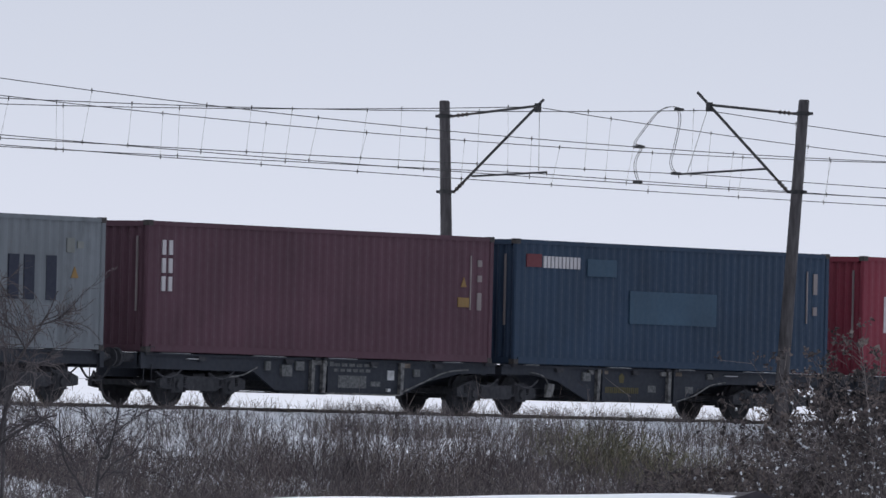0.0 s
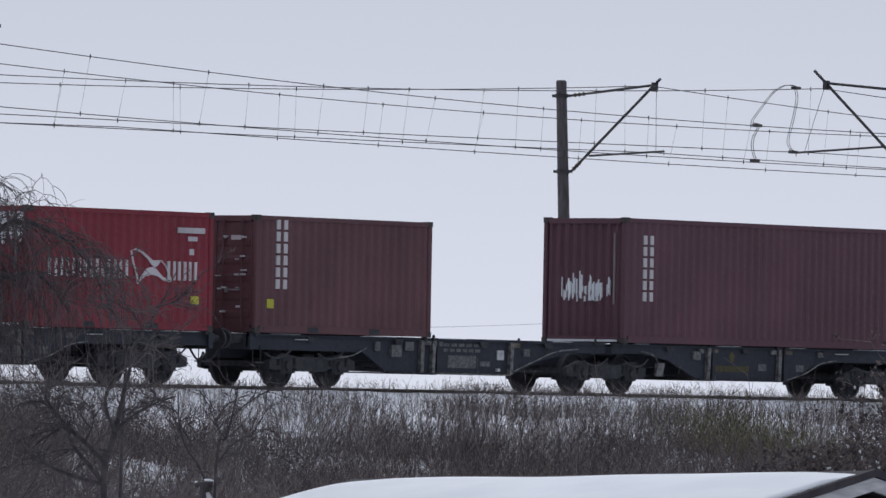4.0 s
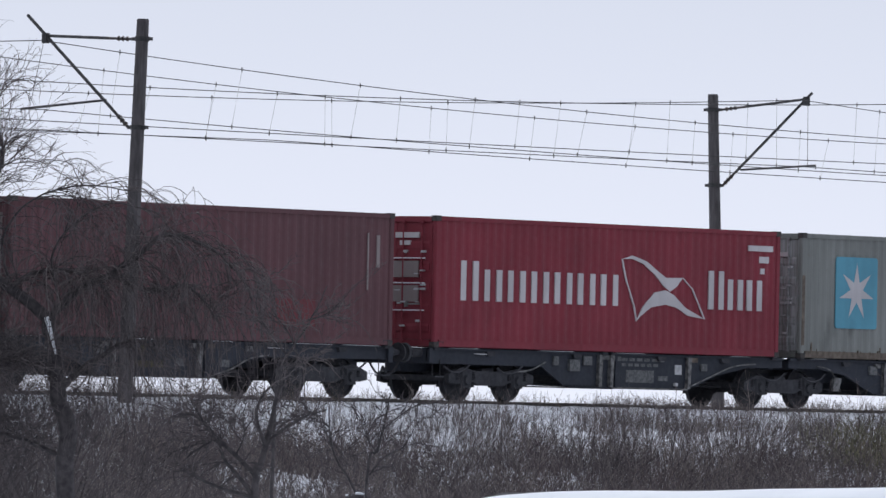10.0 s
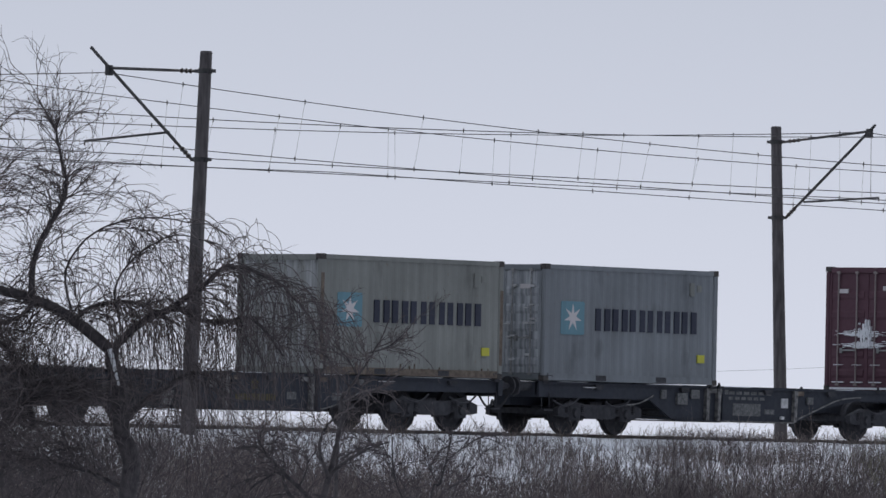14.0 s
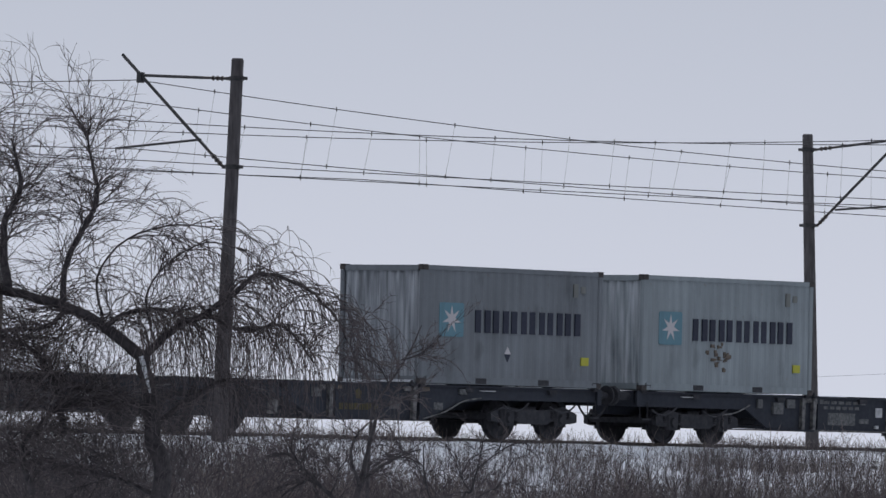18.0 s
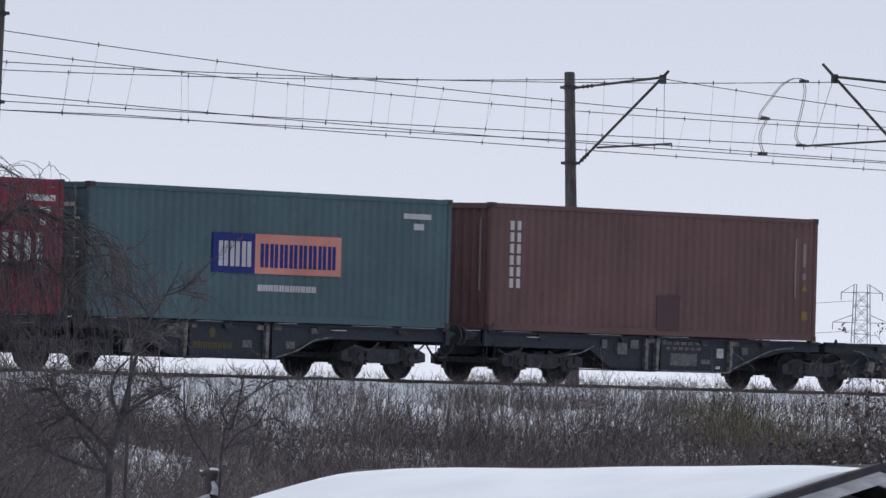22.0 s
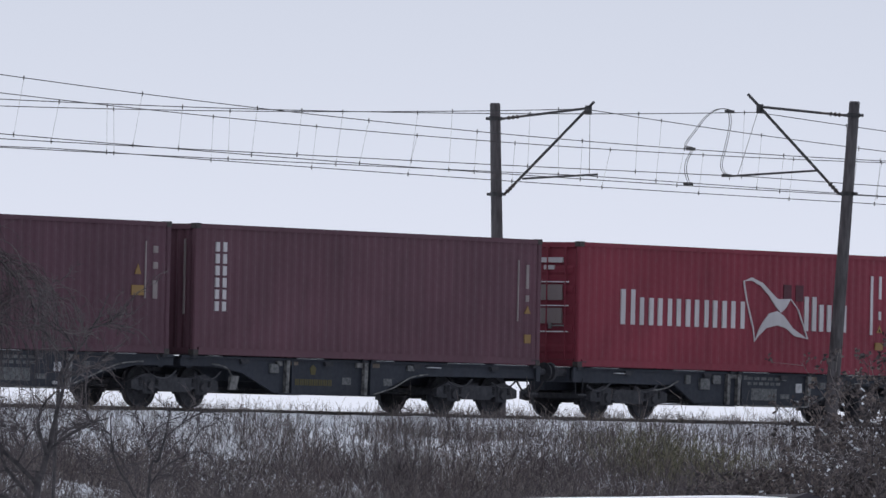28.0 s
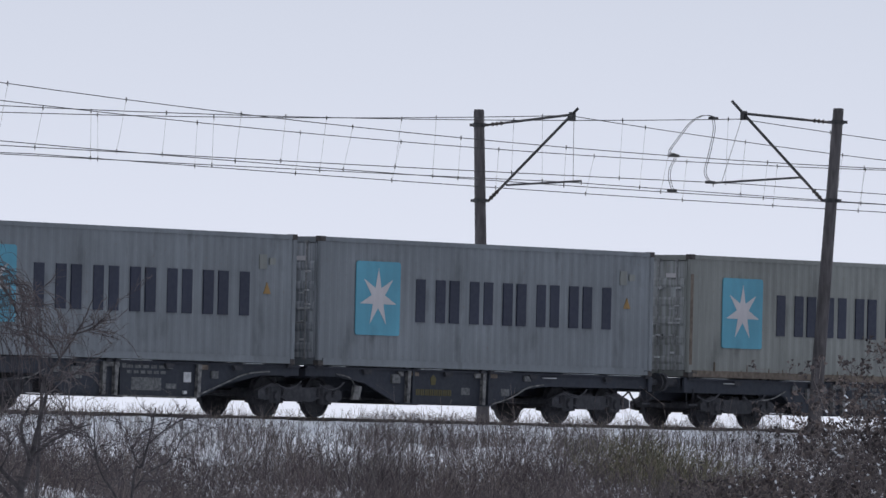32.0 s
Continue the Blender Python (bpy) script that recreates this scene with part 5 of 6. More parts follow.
def tree(name, label, foot, limbs, twigs, seed, droop, size, mats=(BARK, TWIG), snow=()):
    """limbs: lists of (right, up) in metres from the foot, with the thickness at both ends."""
    fwd, right = LOOK50
    rnd = random.Random(seed)
    thing = holder(name, label, "tree", at=foot)
    up = Vector((0, 0, 1))
    crown = Shape()
    for k, (r0, r1, weight, pts, *weeping) in enumerate(limbs):
        deep = rnd.uniform(-0.35, 0.35) if k else 0.0
        path = smooth_path([right * a + up * b + fwd * (deep * i / len(pts)) for i, (a, b) in enumerate(pts)], 4)
        path = [p + Vector((rnd.uniform(-1, 1), rnd.uniform(-1, 1), rnd.uniform(-1, 1))) * r0 * 0.25 if 0 < i < len(path) - 1 else p for i, p in enumerate(path)]
        part("trunk" if k == 0 else "limb", Shape().line(path, r0, r1, 8 if r0 > 0.03 else 5).mesh("limb", True), mats[0], thing)
        count = int(twigs * weight * (1.25 if pts[-1][0] < -0.3 else 1.0))
        hang = 0.12 if pts[-1][0] < -0.3 and droop > 0.3 else droop
        for q in range(count):
            s = rnd.uniform(0.15, 1.0)
            i = min(len(path) - 2, int(s * (len(path) - 1)))
            d = (path[i + 1] - path[i]).normalized() * 0.6 + Vector((rnd.gauss(0, 0.7), rnd.gauss(0, 0.7), rnd.gauss(0.1, 0.42)))
            if weeping and rnd.random() < weeping[0]:
                d.z = abs(d.z) * 0.5
                drooping(crown, path[i], d, size * rnd.uniform(0.9, 1.8), rnd.uniform(0.004, 0.0065), rnd, rnd.uniform(0.7, 1.2), 9, 3, 0.4, 0.13)
            else:
                drooping(crown, path[i], d, size * rnd.uniform(0.5, 1.35), rnd.uniform(0.0045, 0.008), rnd, hang * rnd.uniform(0.3, 1.5), 8, 5)
    part("crown", crown.mesh("crown"), mats[1], thing, "bare thin hanging twigs")
    for a, b, w, h in snow:
        p = right * a + up * b - fwd * 0.085
        part("snow_patch", Shape().line([p + up * (h / 2), p + right * w * 0.5, p + right * w - up * (h / 2)], 0.03, 0.012, 6), SNOW, thing, "strip of snow on the bark")
    return thing


def at_ground(yaw, far):
    p = view(yaw, 0, far)
    return Vector((p.x, p.y, ground_height(p.x, p.y) - 0.05))


# the old drooping fruit tree
foot = at_ground(46.94, 90.0)
up0 = -0.36 - foot.z
tree("tree", "old bare fruit tree with drooping twigs on snow", foot, [
    (0.105, 0.07, 0.3, [(0.15, 0.0), (0.10, up0 - 0.55), (0.02, up0 + 0.05), (-0.05, up0 + 0.55), (-0.12, up0 + 0.95)]),
    (0.068, 0.03, 1.2, [(-0.12, up0 + 0.9), (-0.5, up0 + 1.2), (-0.95, up0 + 1.42), (-1.5, up0 + 1.55), (-2.3, up0 + 1.7), (-3.0, up0 + 1.6)]),
    (0.045, 0.008, 2.3, [(-0.12, up0 + 0.9), (0.18, up0 + 1.2), (0.5, up0 + 1.36), (0.76, up0 + 1.56), (1.03, up0 + 1.77), (1.4, up0 + 1.7), (1.77, up0 + 1.42), (1.95, up0 + 1.1)], 0.8),
    (0.014, 0.006, 0.5, [(0.0, up0 + 1.05), (-0.1, up0 + 1.5), (0.1, up0 + 1.85), (0.5, up0 + 2.08), (0.9, up0 + 2.0)], 0.4),
    (0.015, 0.006, 0.5, [(-0.5, up0 + 1.2), (-0.6, up0 + 1.7), (-0.3, up0 + 2.1), (0.2, up0 + 2.25), (0.7, up0 + 2.2)], 0.4),
    (0.036, 0.009, 0.8, [(-0.95, up0 + 1.42), (-0.9, up0 + 1.9), (-0.7, up0 + 2.3), (-0.62, up0 + 2.55), (-0.7, up0 + 2.9), (-0.75, up0 + 3.2)]),
    (0.05, 0.010, 0.8, [(-1.5, up0 + 1.55), (-1.55, up0 + 2.2), (-1.4, up0 + 2.6), (-1.5, up0 + 3.1)]),
    (0.05, 0.010, 0.8, [(-2.1, up0 + 1.65), (-2.0, up0 + 2.4), (-2.2, up0 + 2.8), (-1.9, up0 + 3.2)]),
    (0.05, 0.012, 0.8, [(-0.05, up0 + 0.4), (-0.5, up0 + 0.5), (-1.1, up0 + 0.7), (-1.8, up0 + 0.6)]),
    (0.04, 0.010, 1.0, [(-0.9, up0 + 0.1), (-1.0, up0 + 0.6), (-1.3, up0 + 1.0), (-1.9, up0 + 1.1)]),
    (0.035, 0.010, 1.0, [(-1.2, up0 - 0.5), (-1.3, up0 + 0.0), (-0.9, up0 + 0.4), (-0.4, up0 + 0.5)]),
    (0.03, 0.010, 0.8, [(0.5, up0 + 1.36), (0.9, up0 + 1.2), (1.3, up0 + 1.25), (1.6, up0 + 0.9)], 0.8),
    (0.03, 0.008, 0.7, [(0.1, up0 - 0.5), (-0.4, up0 - 0.3), (-0.9, up0 - 0.2), (-1.6, up0 + 0.0)]),
    (0.04, 0.010, 0.5, [(0.02, up0 + 0.2), (0.3, up0 + 0.45), (0.7, up0 + 0.7), (1.0, up0 + 0.6)]),
    (0.03, 0.008, 1.0, [(-0.5, up0 + 1.2), (-0.3, up0 + 1.35), (0.1, up0 + 1.4), (0.5, up0 + 1.2)], 0.6),
    (0.03, 0.008, 0.6, [(-0.9, up0 + 1.4), (-1.1, up0 + 1.2), (-1.5, up0 + 1.15), (-2.0, up0 + 0.9)], 0.6),
    (0.03, 0.008, 0.6, [(-1.8, up0 + 1.6), (-2.0, up0 + 1.35), (-2.3, up0 + 1.2), (-2.7, up0 + 1.0)], 0.6),
], 76, 1, 0.5, 0.8, snow=[(-0.134, 0.735 + up0, 0.10, 0.37)])

# thin saplings beside it
foot = at_ground(48.216, 78.0)
up0 = -0.36 - foot.z
tree("sapling", "crooked bare young tree forking low among the shrubs", foot, [
    (0.036, 0.012, 0.5, [(0.0, 0.0), (0.0, up0 - 0.7), (0.02, up0 - 0.5), (0.08, up0 - 0.29), (0.12, up0 - 0.13), (0.17, up0 + 0.1), (0.2, up0 + 0.29), (0.18, up0 + 0.4)]),
    (0.02, 0.008, 0.8, [(0.08, up0 - 0.29), (0.04, up0 - 0.18), (0.0, up0 - 0.06), (0.01, up0 + 0.07), (0.07, up0 + 0.18), (0.16, up0 + 0.26)]),
    (0.019, 0.007, 1.0, [(0.1, up0 - 0.27), (0.19, up0 - 0.18), (0.34, up0 - 0.07), (0.46, up0 - 0.01), (0.61, up0 + 0.04)]),
    (0.023, 0.007, 1.2, [(0.0, up0 - 0.55), (-0.18, up0 - 0.38), (-0.32, up0 - 0.25), (-0.45, up0 - 0.11), (-0.58, up0 - 0.03), (-0.73, up0 - 0.07)]),
    (0.021, 0.007, 1.2, [(-0.03, up0 - 0.72), (-0.14, up0 - 0.57), (-0.25, up0 - 0.45), (-0.31, up0 - 0.34), (-0.32, up0 - 0.26), (-0.4, up0 - 0.26), (-0.52, up0 - 0.34), (-0.64, up0 - 0.44)]),
    (0.018, 0.006, 1.0, [(0.0, up0 - 0.75), (-0.37, up0 - 0.64), (-0.52, up0 - 0.57), (-0.62, up0 - 0.53), (-0.72, up0 - 0.53)]),
    (0.010, 0.004, 0.8, [(-0.45, up0 - 0.11), (-0.53, up0 + 0.03), (-0.49, up0 + 0.15)]),
    (0.010, 0.004, 0.8, [(-0.18, up0 - 0.38), (-0.11, up0 - 0.21), (-0.13, up0 - 0.06)]),
], 11, 5, 0.12, 0.4)
foot = at_ground(48.906, 80.0)
up0 = -0.36 - foot.z
tree("sapling", "slender bare young tree rising out of the shrubs", foot, [
    (0.016, 0.006, 0.6, [(0.0, 0.0), (0.03, up0 - 0.64), (0.12, up0 - 0.33), (0.17, up0 - 0.13), (0.21, up0 + 0.07), (0.23, up0 + 0.2)]),
    (0.009, 0.004, 0.9, [(0.17, up0 - 0.13), (0.27, up0 - 0.04), (0.39, up0 + 0.05), (0.49, up0 + 0.11)]),
    (0.009, 0.004, 0.9, [(0.12, up0 - 0.33), (0.05, up0 - 0.24), (-0.04, up0 - 0.03)]),
    (0.013, 0.005, 0.9, [(0.0, up0 - 0.8), (-0.15, up0 - 0.54), (-0.26, up0 - 0.37), (-0.31, up0 - 0.12), (-0.31, up0 + 0.09)]),
    (0.008, 0.004, 0.9, [(-0.31, up0 - 0.12), (-0.42, up0 - 0.02), (-0.55, up0 + 0.05)]),
    (0.009, 0.004, 0.9, [(0.06, up0 - 0.54), (0.18, up0 - 0.38), (0.38, up0 - 0.28)]),
], 9, 15, 0.08, 0.38)
foot = at_ground(48.33, 84.0)
up0 = -0.36 - foot.z
tree("sapling", "thin bare young tree with upturned twigs", foot, [
    (0.02, 0.005, 0.6, [(-0.05, 0.0), (0.0, up0 + 0.1), (0.09, up0 + 0.5), (0.19, up0 + 0.68), (0.34, up0 + 0.92), (0.47, up0 + 1.21)]),
    (0.009, 0.004, 0.9, [(0.17, up0 + 0.66), (0.05, up0 + 0.85), (-0.08, up0 + 0.95)]),
    (0.009, 0.004, 0.9, [(0.3, up0 + 0.88), (0.48, up0 + 0.95), (0.66, up0 + 1.12)]),
    (0.010, 0.004, 0.9, [(0.05, up0 + 0.4), (0.3, up0 + 0.5), (0.52, up0 + 0.66)]),
    (0.010, 0.004, 0.9, [(0.1, up0 + 0.55), (-0.1, up0 + 0.8), (-0.2, up0 + 1.05), (-0.1, up0 + 1.2)]),
], 14, 9, 0.06, 0.36)

# the dead stump with snow beside the shed
stump = holder("dead_stump", "broken dark tree stump with snow on it", "stump", at=at_ground(48.86, 42.0))
sz = -0.36 - stump.location.z
fwd, right = LOOK50
up = Vector((0, 0, 1))
def on_stump(*pts):
    """Places beside the broken head, in metres to the right and up from it."""
    return smooth_path([right * a + up * (sz - 0.385 + b) - fwd * c for a, b, c in pts])


part("stem", Shape().line(on_stump((-0.14, 0.385 - sz, 0), (-0.09, -0.55, 0), (-0.055, -0.30, 0), (-0.02, -0.19, 0), (0.004, -0.14, 0), (0.016, -0.095, 0), (0.004, -0.045, 0), (0.0, 0.0, 0)), 0.06, 0.022, 8), BARK, stump)
part("knot", Shape().line(on_stump((-0.045, -0.012, 0), (-0.01, -0.004, 0), (0.04, -0.006, 0)), 0.012, 0.016, 8), BARK, stump)
part("split_wood", Shape().line(on_stump((0.014, -0.045, 0.022), (0.026, -0.075, 0.03), (0.022, -0.105, 0.03)), 0.010, 0.02, 7), BOARD, stump, "pale torn wood below the head")
part("leaning_limb", Shape().line(on_stump((0.004, -0.115, 0.05), (-0.05, -0.145, 0.05), (-0.12, -0.195, 0.05), (-0.2, -0.30, 0.04), (-0.3, -0.7, 0.02)), 0.016, 0.05, 8), BOARD, stump, "pale barkless limb under thin snow")
part("snow_cap", Shape().line(on_stump((0.0, 0.012, 0), (0.016, 0.014, 0), (0.036, 0.010, 0)), 0.008, 0.007, 6), SNOW, stump, "little cap of snow")
part("snow_cap", Shape().line(on_stump((-0.046, 0.003, 0), (-0.038, 0.004, 0), (-0.033, 0.003, 0)), 0.006, 0.005, 6), SNOW, stump, "little cap of snow")


# ---- scrub on the embankment ----
def scrub(name, label, mat, count, xr, yr, hr, seed, radius, kids, lean=0.38, where=None):
    rnd = random.Random(seed)
    s = Shape()
    made = 0
    while made < count:
        x, y = rnd.uniform(*xr), rnd.uniform(*yr)
        if where and not where(x, y, rnd):
            continue
        made += 1
        z = ground_height(x, y) - 0.03
        h = rnd.uniform(*hr)
        d = Vector((rnd.gauss(0, lean), rnd.gauss(0, lean), 1)).normalized()
        a = Vector((x, y, z))
        b = a + d * h * 0.55 + Vector((rnd.uniform(-0.05, 0.05), rnd.uniform(-0.05, 0.05), 0))
        c = b + (d + Vector((rnd.gauss(0, 0.2), rnd.gauss(0, 0.2), 0))).normalized() * h * 0.45
        r = radius * rnd.uniform(0.7, 1.4)
        s.line([a, b, c], r, r * 0.35, 3)
        for q in range(kids):
            p = a.lerp(b, rnd.uniform(0.3, 1.0)) if rnd.random() < 0.6 else b.lerp(c, rnd.random())
            e = (d + Vector((rnd.gauss(0, 0.9), rnd.gauss(0, 0.9), rnd.uniform(-0.2, 0.3)))).normalized()
            s.line([p, p + e * h * rnd.uniform(0.15, 0.45)], r * 0.65, r * 0.3, 3)
    ob = part(name, s.mesh(name), mat)
    return tagged(ob, label, "shrubs", kind="stuff")


def thin(x, y, rnd):
    """Keeps the stretch of open snow beside the old tree clear."""
    way = math.degrees(math.atan2(x, y))
    if way > 51.5:
        return rnd.random() < 0.35 + 1.1 * noise.noise(Vector((x * 0.9, y * 0.7, 41)))
    return rnd.random() < (0.42 if way < 49.1 else 1.0)


def clumpy(x, y, rnd):
    u, way = 0.64 * x - 0.77 * y, math.degrees(math.atan2(x, y))
    v = 0.9 * noise.noise(Vector((x * 0.20, y * 0.30, 11))) + 0.95 * noise.noise(Vector((x * 0.75, y * 0.6, 5))) + 0.4 * noise.noise(Vector((u * 0.8, 2.5, 19)))
    bare = 0.0
    for middle, reach, share in ((48.4, 0.85, 0.2), (51.55, 0.22, 0.2), (52.5, 1.1, 0.28)):
        bare += share * max(0.0, 1.0 - abs(way - middle) / reach)
    if way < 47.4:
        bare = 0.02
    return rnd.random() < 0.55 - bare + v


scrub("scrub", "dense bare grey-brown shrubs on the snowy embankment", BUSH, 16500, (106, 174), (105, 118.6), (0.4, 1.35), 31, 0.0076, 7, 0.36, where=clumpy)
scrub("scrub", "sparser bare stems near the track", BUSH, 13500, (112, 174), (117.6, 124.2), (0.2, 0.8), 32, 0.0055, 4, 0.2, where=clumpy)
scrub("scrub", "tall thin dry stalks standing above the shrubs", BUSH, 900, (112, 174), (113, 121.5), (0.9, 1.7), 37, 0.0065, 5, 0.2, where=clumpy)
scrub("scrub", "reddish-brown twiggy shrubs in patches", REDDISH, 3200, (112, 174), (112, 119.5), (0.5, 1.25), 38, 0.006, 6, 0.4, where=lambda x, y, rnd: thin(x, y, rnd) and noise.noise(Vector((x * 0.33, y * 0.3, 29))) > 0.12)
scrub("scrub", "thick low shrubs at the foot of the bank", BUSH, 5200, (106, 172), (103.5, 115), (0.5, 1.0), 36, 0.008, 5, where=thin)
scrub("green_scrub", "mossy green-tinged shrub", GREENISH, 620, (151.2, 154.6), (115.6, 119.4), (0.5, 1.2), 33, 0.0085, 6)
scrub("dead_grass", "dry grass tufts sticking out of the snow by the rails", GRASS, 2600, (112, 182), (122.6, 126.6), (0.12, 0.45), 34, 0.004, 2, 0.35, where=clumpy)
scrub("dead_grass", "dry weeds on the far shoulder of the track", BUSH, 1900, (118, 190), (136.8, 138.6), (0.2, 0.6), 35, 0.006, 3, 0.3, where=clumpy)


def tufts(x, y, rnd):
    return noise.noise(Vector((x * 0.45, y * 0.5, 53))) + 0.5 * noise.noise(Vector((x * 1.7, y * 1.1, 57))) > 0.16


scrub("dead_grass", "dark withered tufts in the snow between the tracks", BUSH, 2600, (116, 186), (131.0, 135.6), (0.1, 0.36), 61, 0.006, 3, 0.3, where=tufts)
scrub("dead_grass", "withered tufts in the snow beside the near rail", BUSH, 1500, (114, 176), (126.0, 127.3), (0.08, 0.28), 62, 0.005, 3, 0.3, where=tufts)


def bare_bush(yaw, far, wide, high, count, seed):
    """A many-stemmed bush whose stems fork again and again."""
    rnd = random.Random(seed)
    thing = holder("bush", "bare tangled bush under the old tree", "bush", "bare bushes", at_ground(yaw, far))
    s = Shape()

    def grow(p, d, length, r, level):
        pts = [p]
        for i in range(3):
            d = (d + Vector((rnd.gauss(0, 0.18), rnd.gauss(0, 0.18), rnd.gauss(0.02, 0.12)))).normalized()
            pts.append(pts[-1] + d * length / 3)
        s.line(pts, r, r * 0.55, 3)
        if level:
            for q in range(rnd.choice((2, 3, 3))):
                e = (d + Vector((rnd.gauss(0, 0.65), rnd.gauss(0, 0.65), rnd.gauss(0.1, 0.45)))).normalized()
                grow(pts[rnd.choice((1, 2, 3))], e, length * rnd.uniform(0.5, 0.8), r * 0.58, level - 1)

    for i in range(count):
        a = Vector((rnd.gauss(0, wide * 0.45), rnd.gauss(0, wide * 0.45), 0))
        grow(a, Vector((rnd.gauss(0, 0.2), rnd.gauss(0, 0.2), 1)).normalized(), high * rnd.uniform(0.35, 0.55), 0.012, 4)
    part("tangle", s.mesh("tangle"), TWIG, thing)["kind"] = "stuff"
    return thing


for yaw, far, wide, high, count, seed in ((45.85, 96, 1.2, 4.3, 28, 41), (46.2, 94, 1.2, 4.1, 28, 42), (46.55, 97, 1.1, 4.5, 27, 43), (46.9, 95, 1.1, 4.5, 21, 44), (47.2, 97, 0.9, 3.8, 16, 47), (47.5, 96, 0.7, 2.9, 11, 45)):
    bare_bush(yaw, far, wide, high, count, seed)


def seed_shrub(yaw, far, wide, high, count, seed, label):
    """A shrub of branching stems that carry dark withered clusters and dabs of snow."""
    rnd = random.Random(seed)
    foot = at_ground(yaw, far)
    thing = holder("shrub", label, "shrub", "withered shrubs", foot)
    stems, heads, dabs = Shape(), Shape(), Shape()
    for i in range(count):
        a = Vector((rnd.gauss(0, wide * 0.4), rnd.gauss(0, wide * 0.4), 0))
        d = Vector((rnd.gauss(0, 0.3), rnd.gauss(0, 0.3), 1)).normalized()
        h = high * rnd.uniform(0.55, 1.0)
        p = [a, a + d * h * 0.5, a + d * h * 0.5 + (d + Vector((rnd.gauss(0, 0.3), rnd.gauss(0, 0.3), 0))) * h * 0.5]
        stems.line(p, 0.013, 0.005, 4)
        for q in range(11):
            b = p[1].lerp(p[2], rnd.uniform(0, 1))
            e = b + Vector((rnd.gauss(0, 0.25), rnd.gauss(0, 0.25), rnd.uniform(0.05, 0.4)))
            stems.line([b, e], 0.006, 0.003, 3)
            for w in range(8 if e.z > high * 0.55 else rnd.choice((0, 1, 2, 2))):
                c = e + Vector((rnd.gauss(0, 0.05), rnd.gauss(0, 0.05), rnd.gauss(0, 0.05)))
                k = rnd.uniform(0.025, 0.058)
                heads.add([c + Vector((rnd.uniform(-k, k), rnd.uniform(-k, k), rnd.uniform(-k, k))) for _ in range(5)], [(0, 1, 2), (0, 2, 3), (0, 3, 4), (1, 2, 4), (2, 3, 4)])
            if rnd.random() < 0.22 and b.z < high * 0.75:
                dabs.tube(b, b + Vector((rnd.uniform(-0.08, 0.08), rnd.uniform(-0.08, 0.08), rnd.uniform(-0.05, 0.05))), 0.026, 0.010, 5)
    part("stem", stems, BUSH, thing)["kind"] = "stuff"
    part("foliage", heads, SEED, thing, "dark withered clusters")["kind"] = "stuff"
    part("snow_dab", dabs, SNOW, thing, "dabs of snow on the stems")["kind"] = "stuff"
    return thing


for yaw, far, wide, high, count, seed in ((53.25, 160, 1.0, 2.9, 36, 1), (53.7, 162, 1.0, 4.5, 54, 2), (54.15, 160, 1.1, 4.8, 60, 3), (52.85, 161, 0.9, 1.9, 26, 4), (54.6, 162, 1.1, 4.4, 44, 5), (52.5, 164, 0.8, 1.5, 20, 6)):
    seed_shrub(yaw, far, wide, high, count, seed, "tall withered shrub with dark seed clusters and snow")


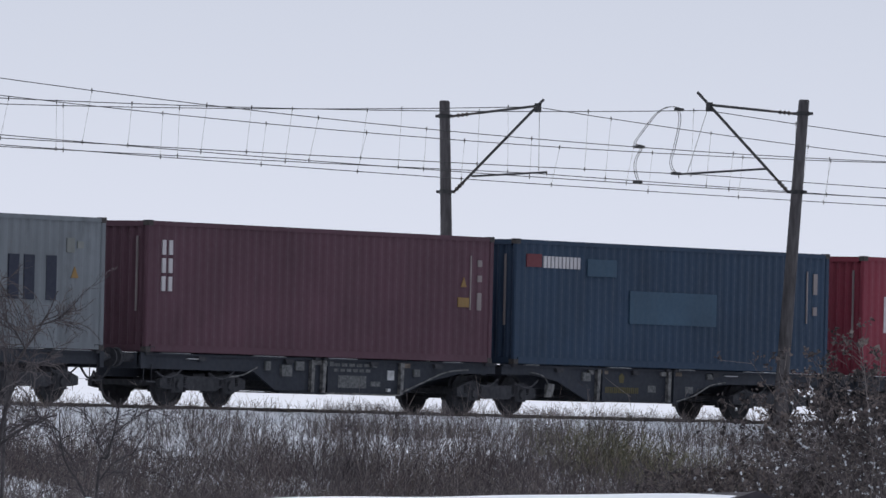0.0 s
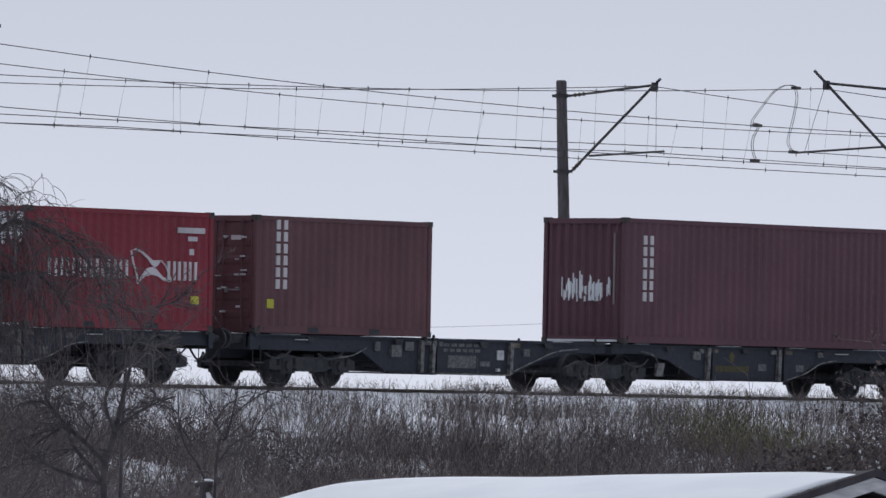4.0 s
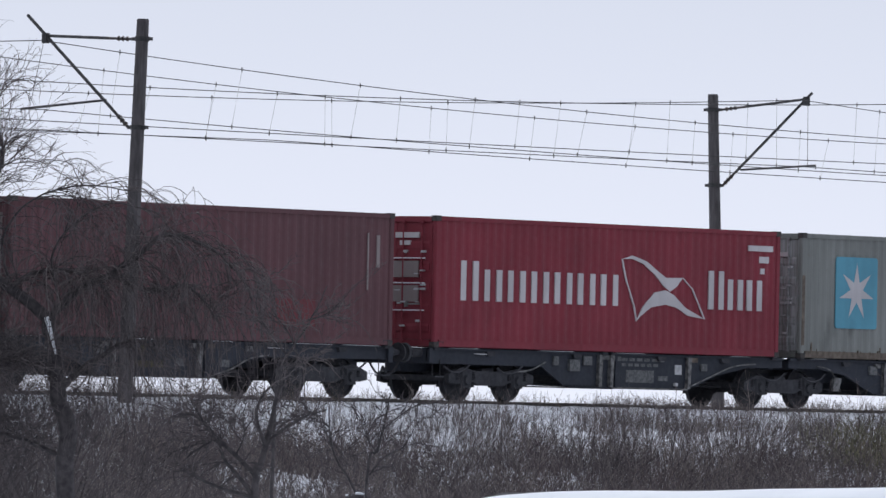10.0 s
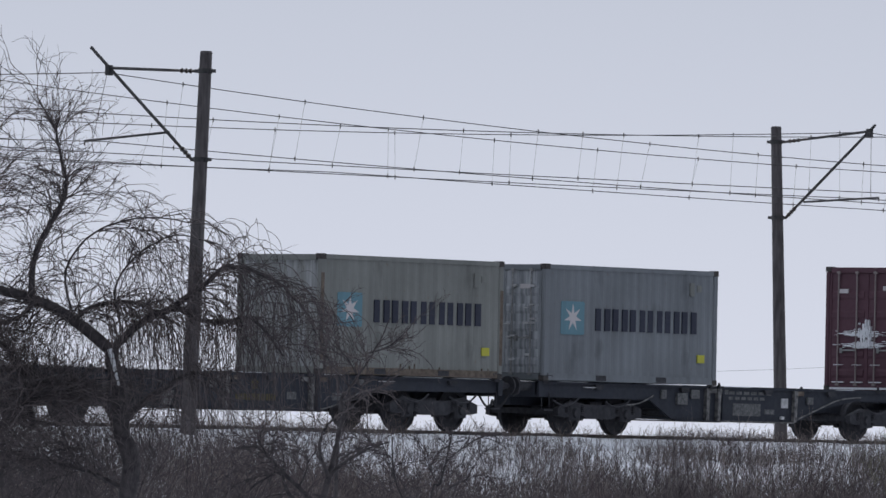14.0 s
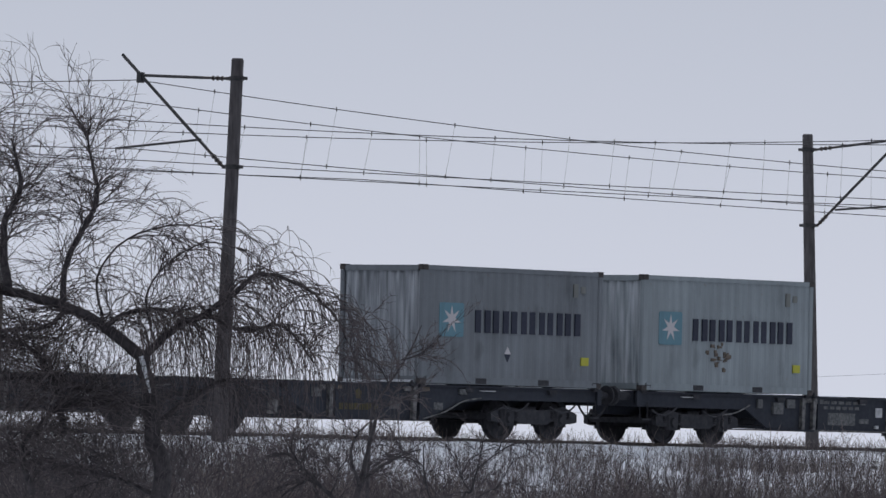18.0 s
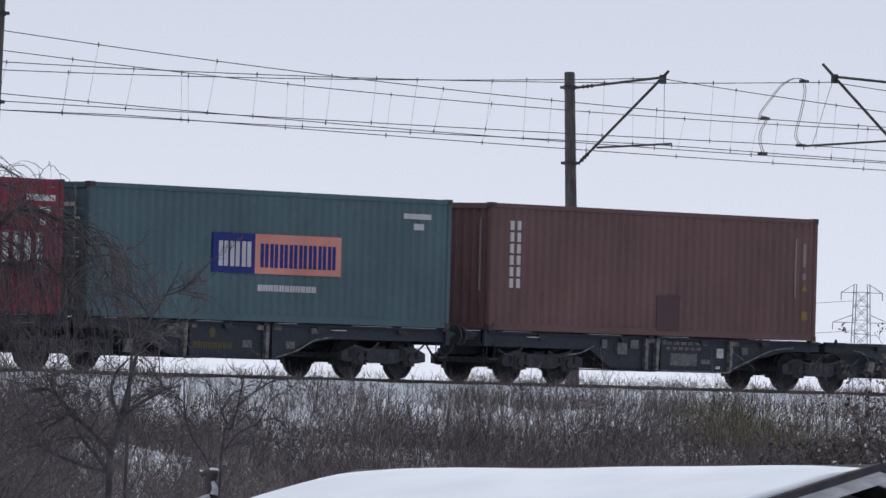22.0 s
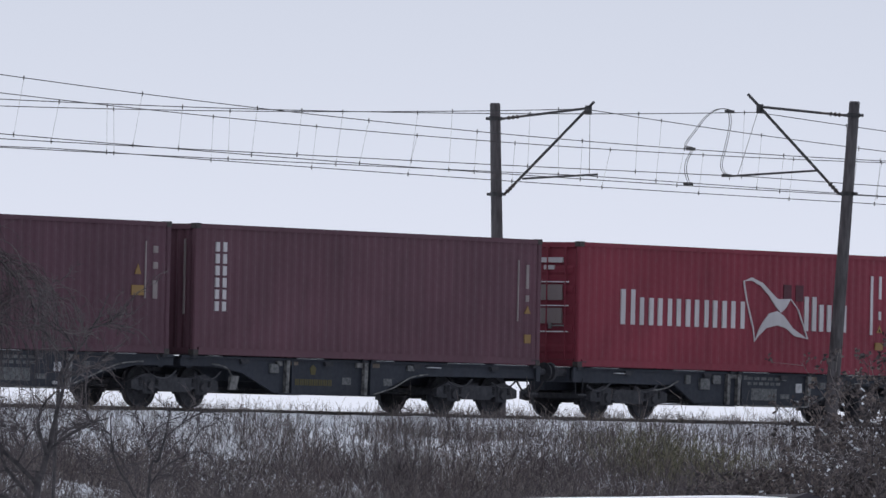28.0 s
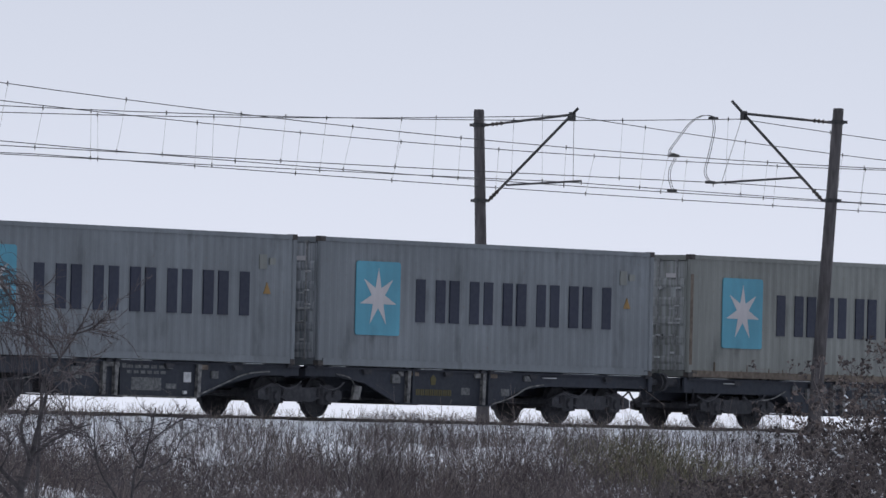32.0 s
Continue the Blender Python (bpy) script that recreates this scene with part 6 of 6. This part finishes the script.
# ---- far power line ----
def pylon(foot, high, yaw):
    thing = holder("power_pylon", "distant steel lattice power pylon in haze", "pylon", "power line", foot)
    c, s = math.cos(yaw), math.sin(yaw)
    tower = Shape()
    w = 1.25
    for a in (-w, w):
        for b in (-w, w):
            tower.tube((a * 1.5, b * 1.5, 0), (a, b, high), 0.11, n=4)
    z = 0.0
    while z < high - 1.5:
        for a in (-1, 1):
            k0, k1 = w * (1.5 - 0.5 * z / high), w * (1.5 - 0.5 * (z + 2.6) / high)
            tower.tube((-k0, a * k0, z), (k1, a * k1, min(high, z + 2.6)), 0.06, n=4).tube((k0, a * k0, z), (-k1, a * k1, min(high, z + 2.6)), 0.06, n=4)
            tower.tube((-k1, a * k1, min(high, z + 2.6)), (k1, a * k1, min(high, z + 2.6)), 0.06, n=4)
        z += 2.6
    part("tower", tower, LATTICE, thing)
    for z, reach in ((high - 1.6, 3.9), (high - 7.2, 5.4)):
        for q in (-1, 1):
            e = (q * reach, 0, z)
            part("arm", Shape().tube((q * w, -w * 0.6, z), e, 0.08, n=4).tube((q * w, w * 0.6, z), e, 0.08, n=4).tube((q * w, 0, z + 1.6), e, 0.08, n=4), LATTICE, thing)
            part("insulator", Shape().tube(e, (e[0], 0, z - 1.4), 0.09, n=5), LATTICE, thing)
    thing.rotation_euler = (0, 0, yaw)
    return thing


PY = Vector((1328.0, 1000.0, -2.3))
LINE = Vector((-0.74, 0.67, 0))
first_pylon = pylon(PY, 24.9, radians(-42))
others = [copy_thing(first_pylon, Matrix.Translation(PY + LINE * d) @ pose(0, 0, 0, 0, 0, -42)) for d in (300, 600)]
side = Vector((0.67, 0.74, 0))
for z, reach in ((21.9, 3.9), (16.3, 5.4)):
    for q in (-1, 1):
        for d in (0, 300):
            a = PY + LINE * d + side * q * reach + Vector((0, 0, z))
            pts = [a + LINE * 300 * i / 16 + Vector((0, 0, -7.0 * (1 - (2 * i / 16 - 1) ** 2))) for i in range(17)]
            w = part("power_cable", Shape().line([p - pts[0] for p in pts], 0.03, n=3), LATTICE, at=pts[0])
            tagged(w, "distant sagging power cable", "cable", "power line")


# ---- what moves ----
def motions():
    stamps = [0, 2, 4, 6, 8, 10, 12, 14, 16, 18, 20, 22, 24, 26, 28, 30, 32]
    for i, wagon in enumerate(TRAIN):
        walk(wagon, [(t, pose(travelled(t) - PITCH * i, SIDE, 0)) for t in stamps])
    for box, i, place in FREIGHT:
        walk(box, [(t, pose(travelled(t) - PITCH * i + place, SIDE, DECK)) for t in stamps])
    # the wheels roll: one turn of the first bogie's wheelsets serves all that sit alike
    masters = {}
    for wagon in TRAIN:
        for bogie in wagon.children:
            for wheel in bogie.children:
                if not wheel.name.startswith("wheelset"):
                    continue
                spot = round(wheel.location.x, 2)
                if spot not in masters:
                    masters[spot] = wheel
                    walk(wheel, [(i / 30, pose(spot, 0, WHEEL) @ Matrix.Rotation((travelled(i / 30) - travelled(0)) / WHEEL, 4, "Y")) for i in range(961)])
                else:
                    wheel.rotation_mode = "QUATERNION"
                    keys, source = wheel.animation_data_create(), masters[spot].animation_data
                    keys.action, keys.action_slot = source.action, source.action_slot


motions()
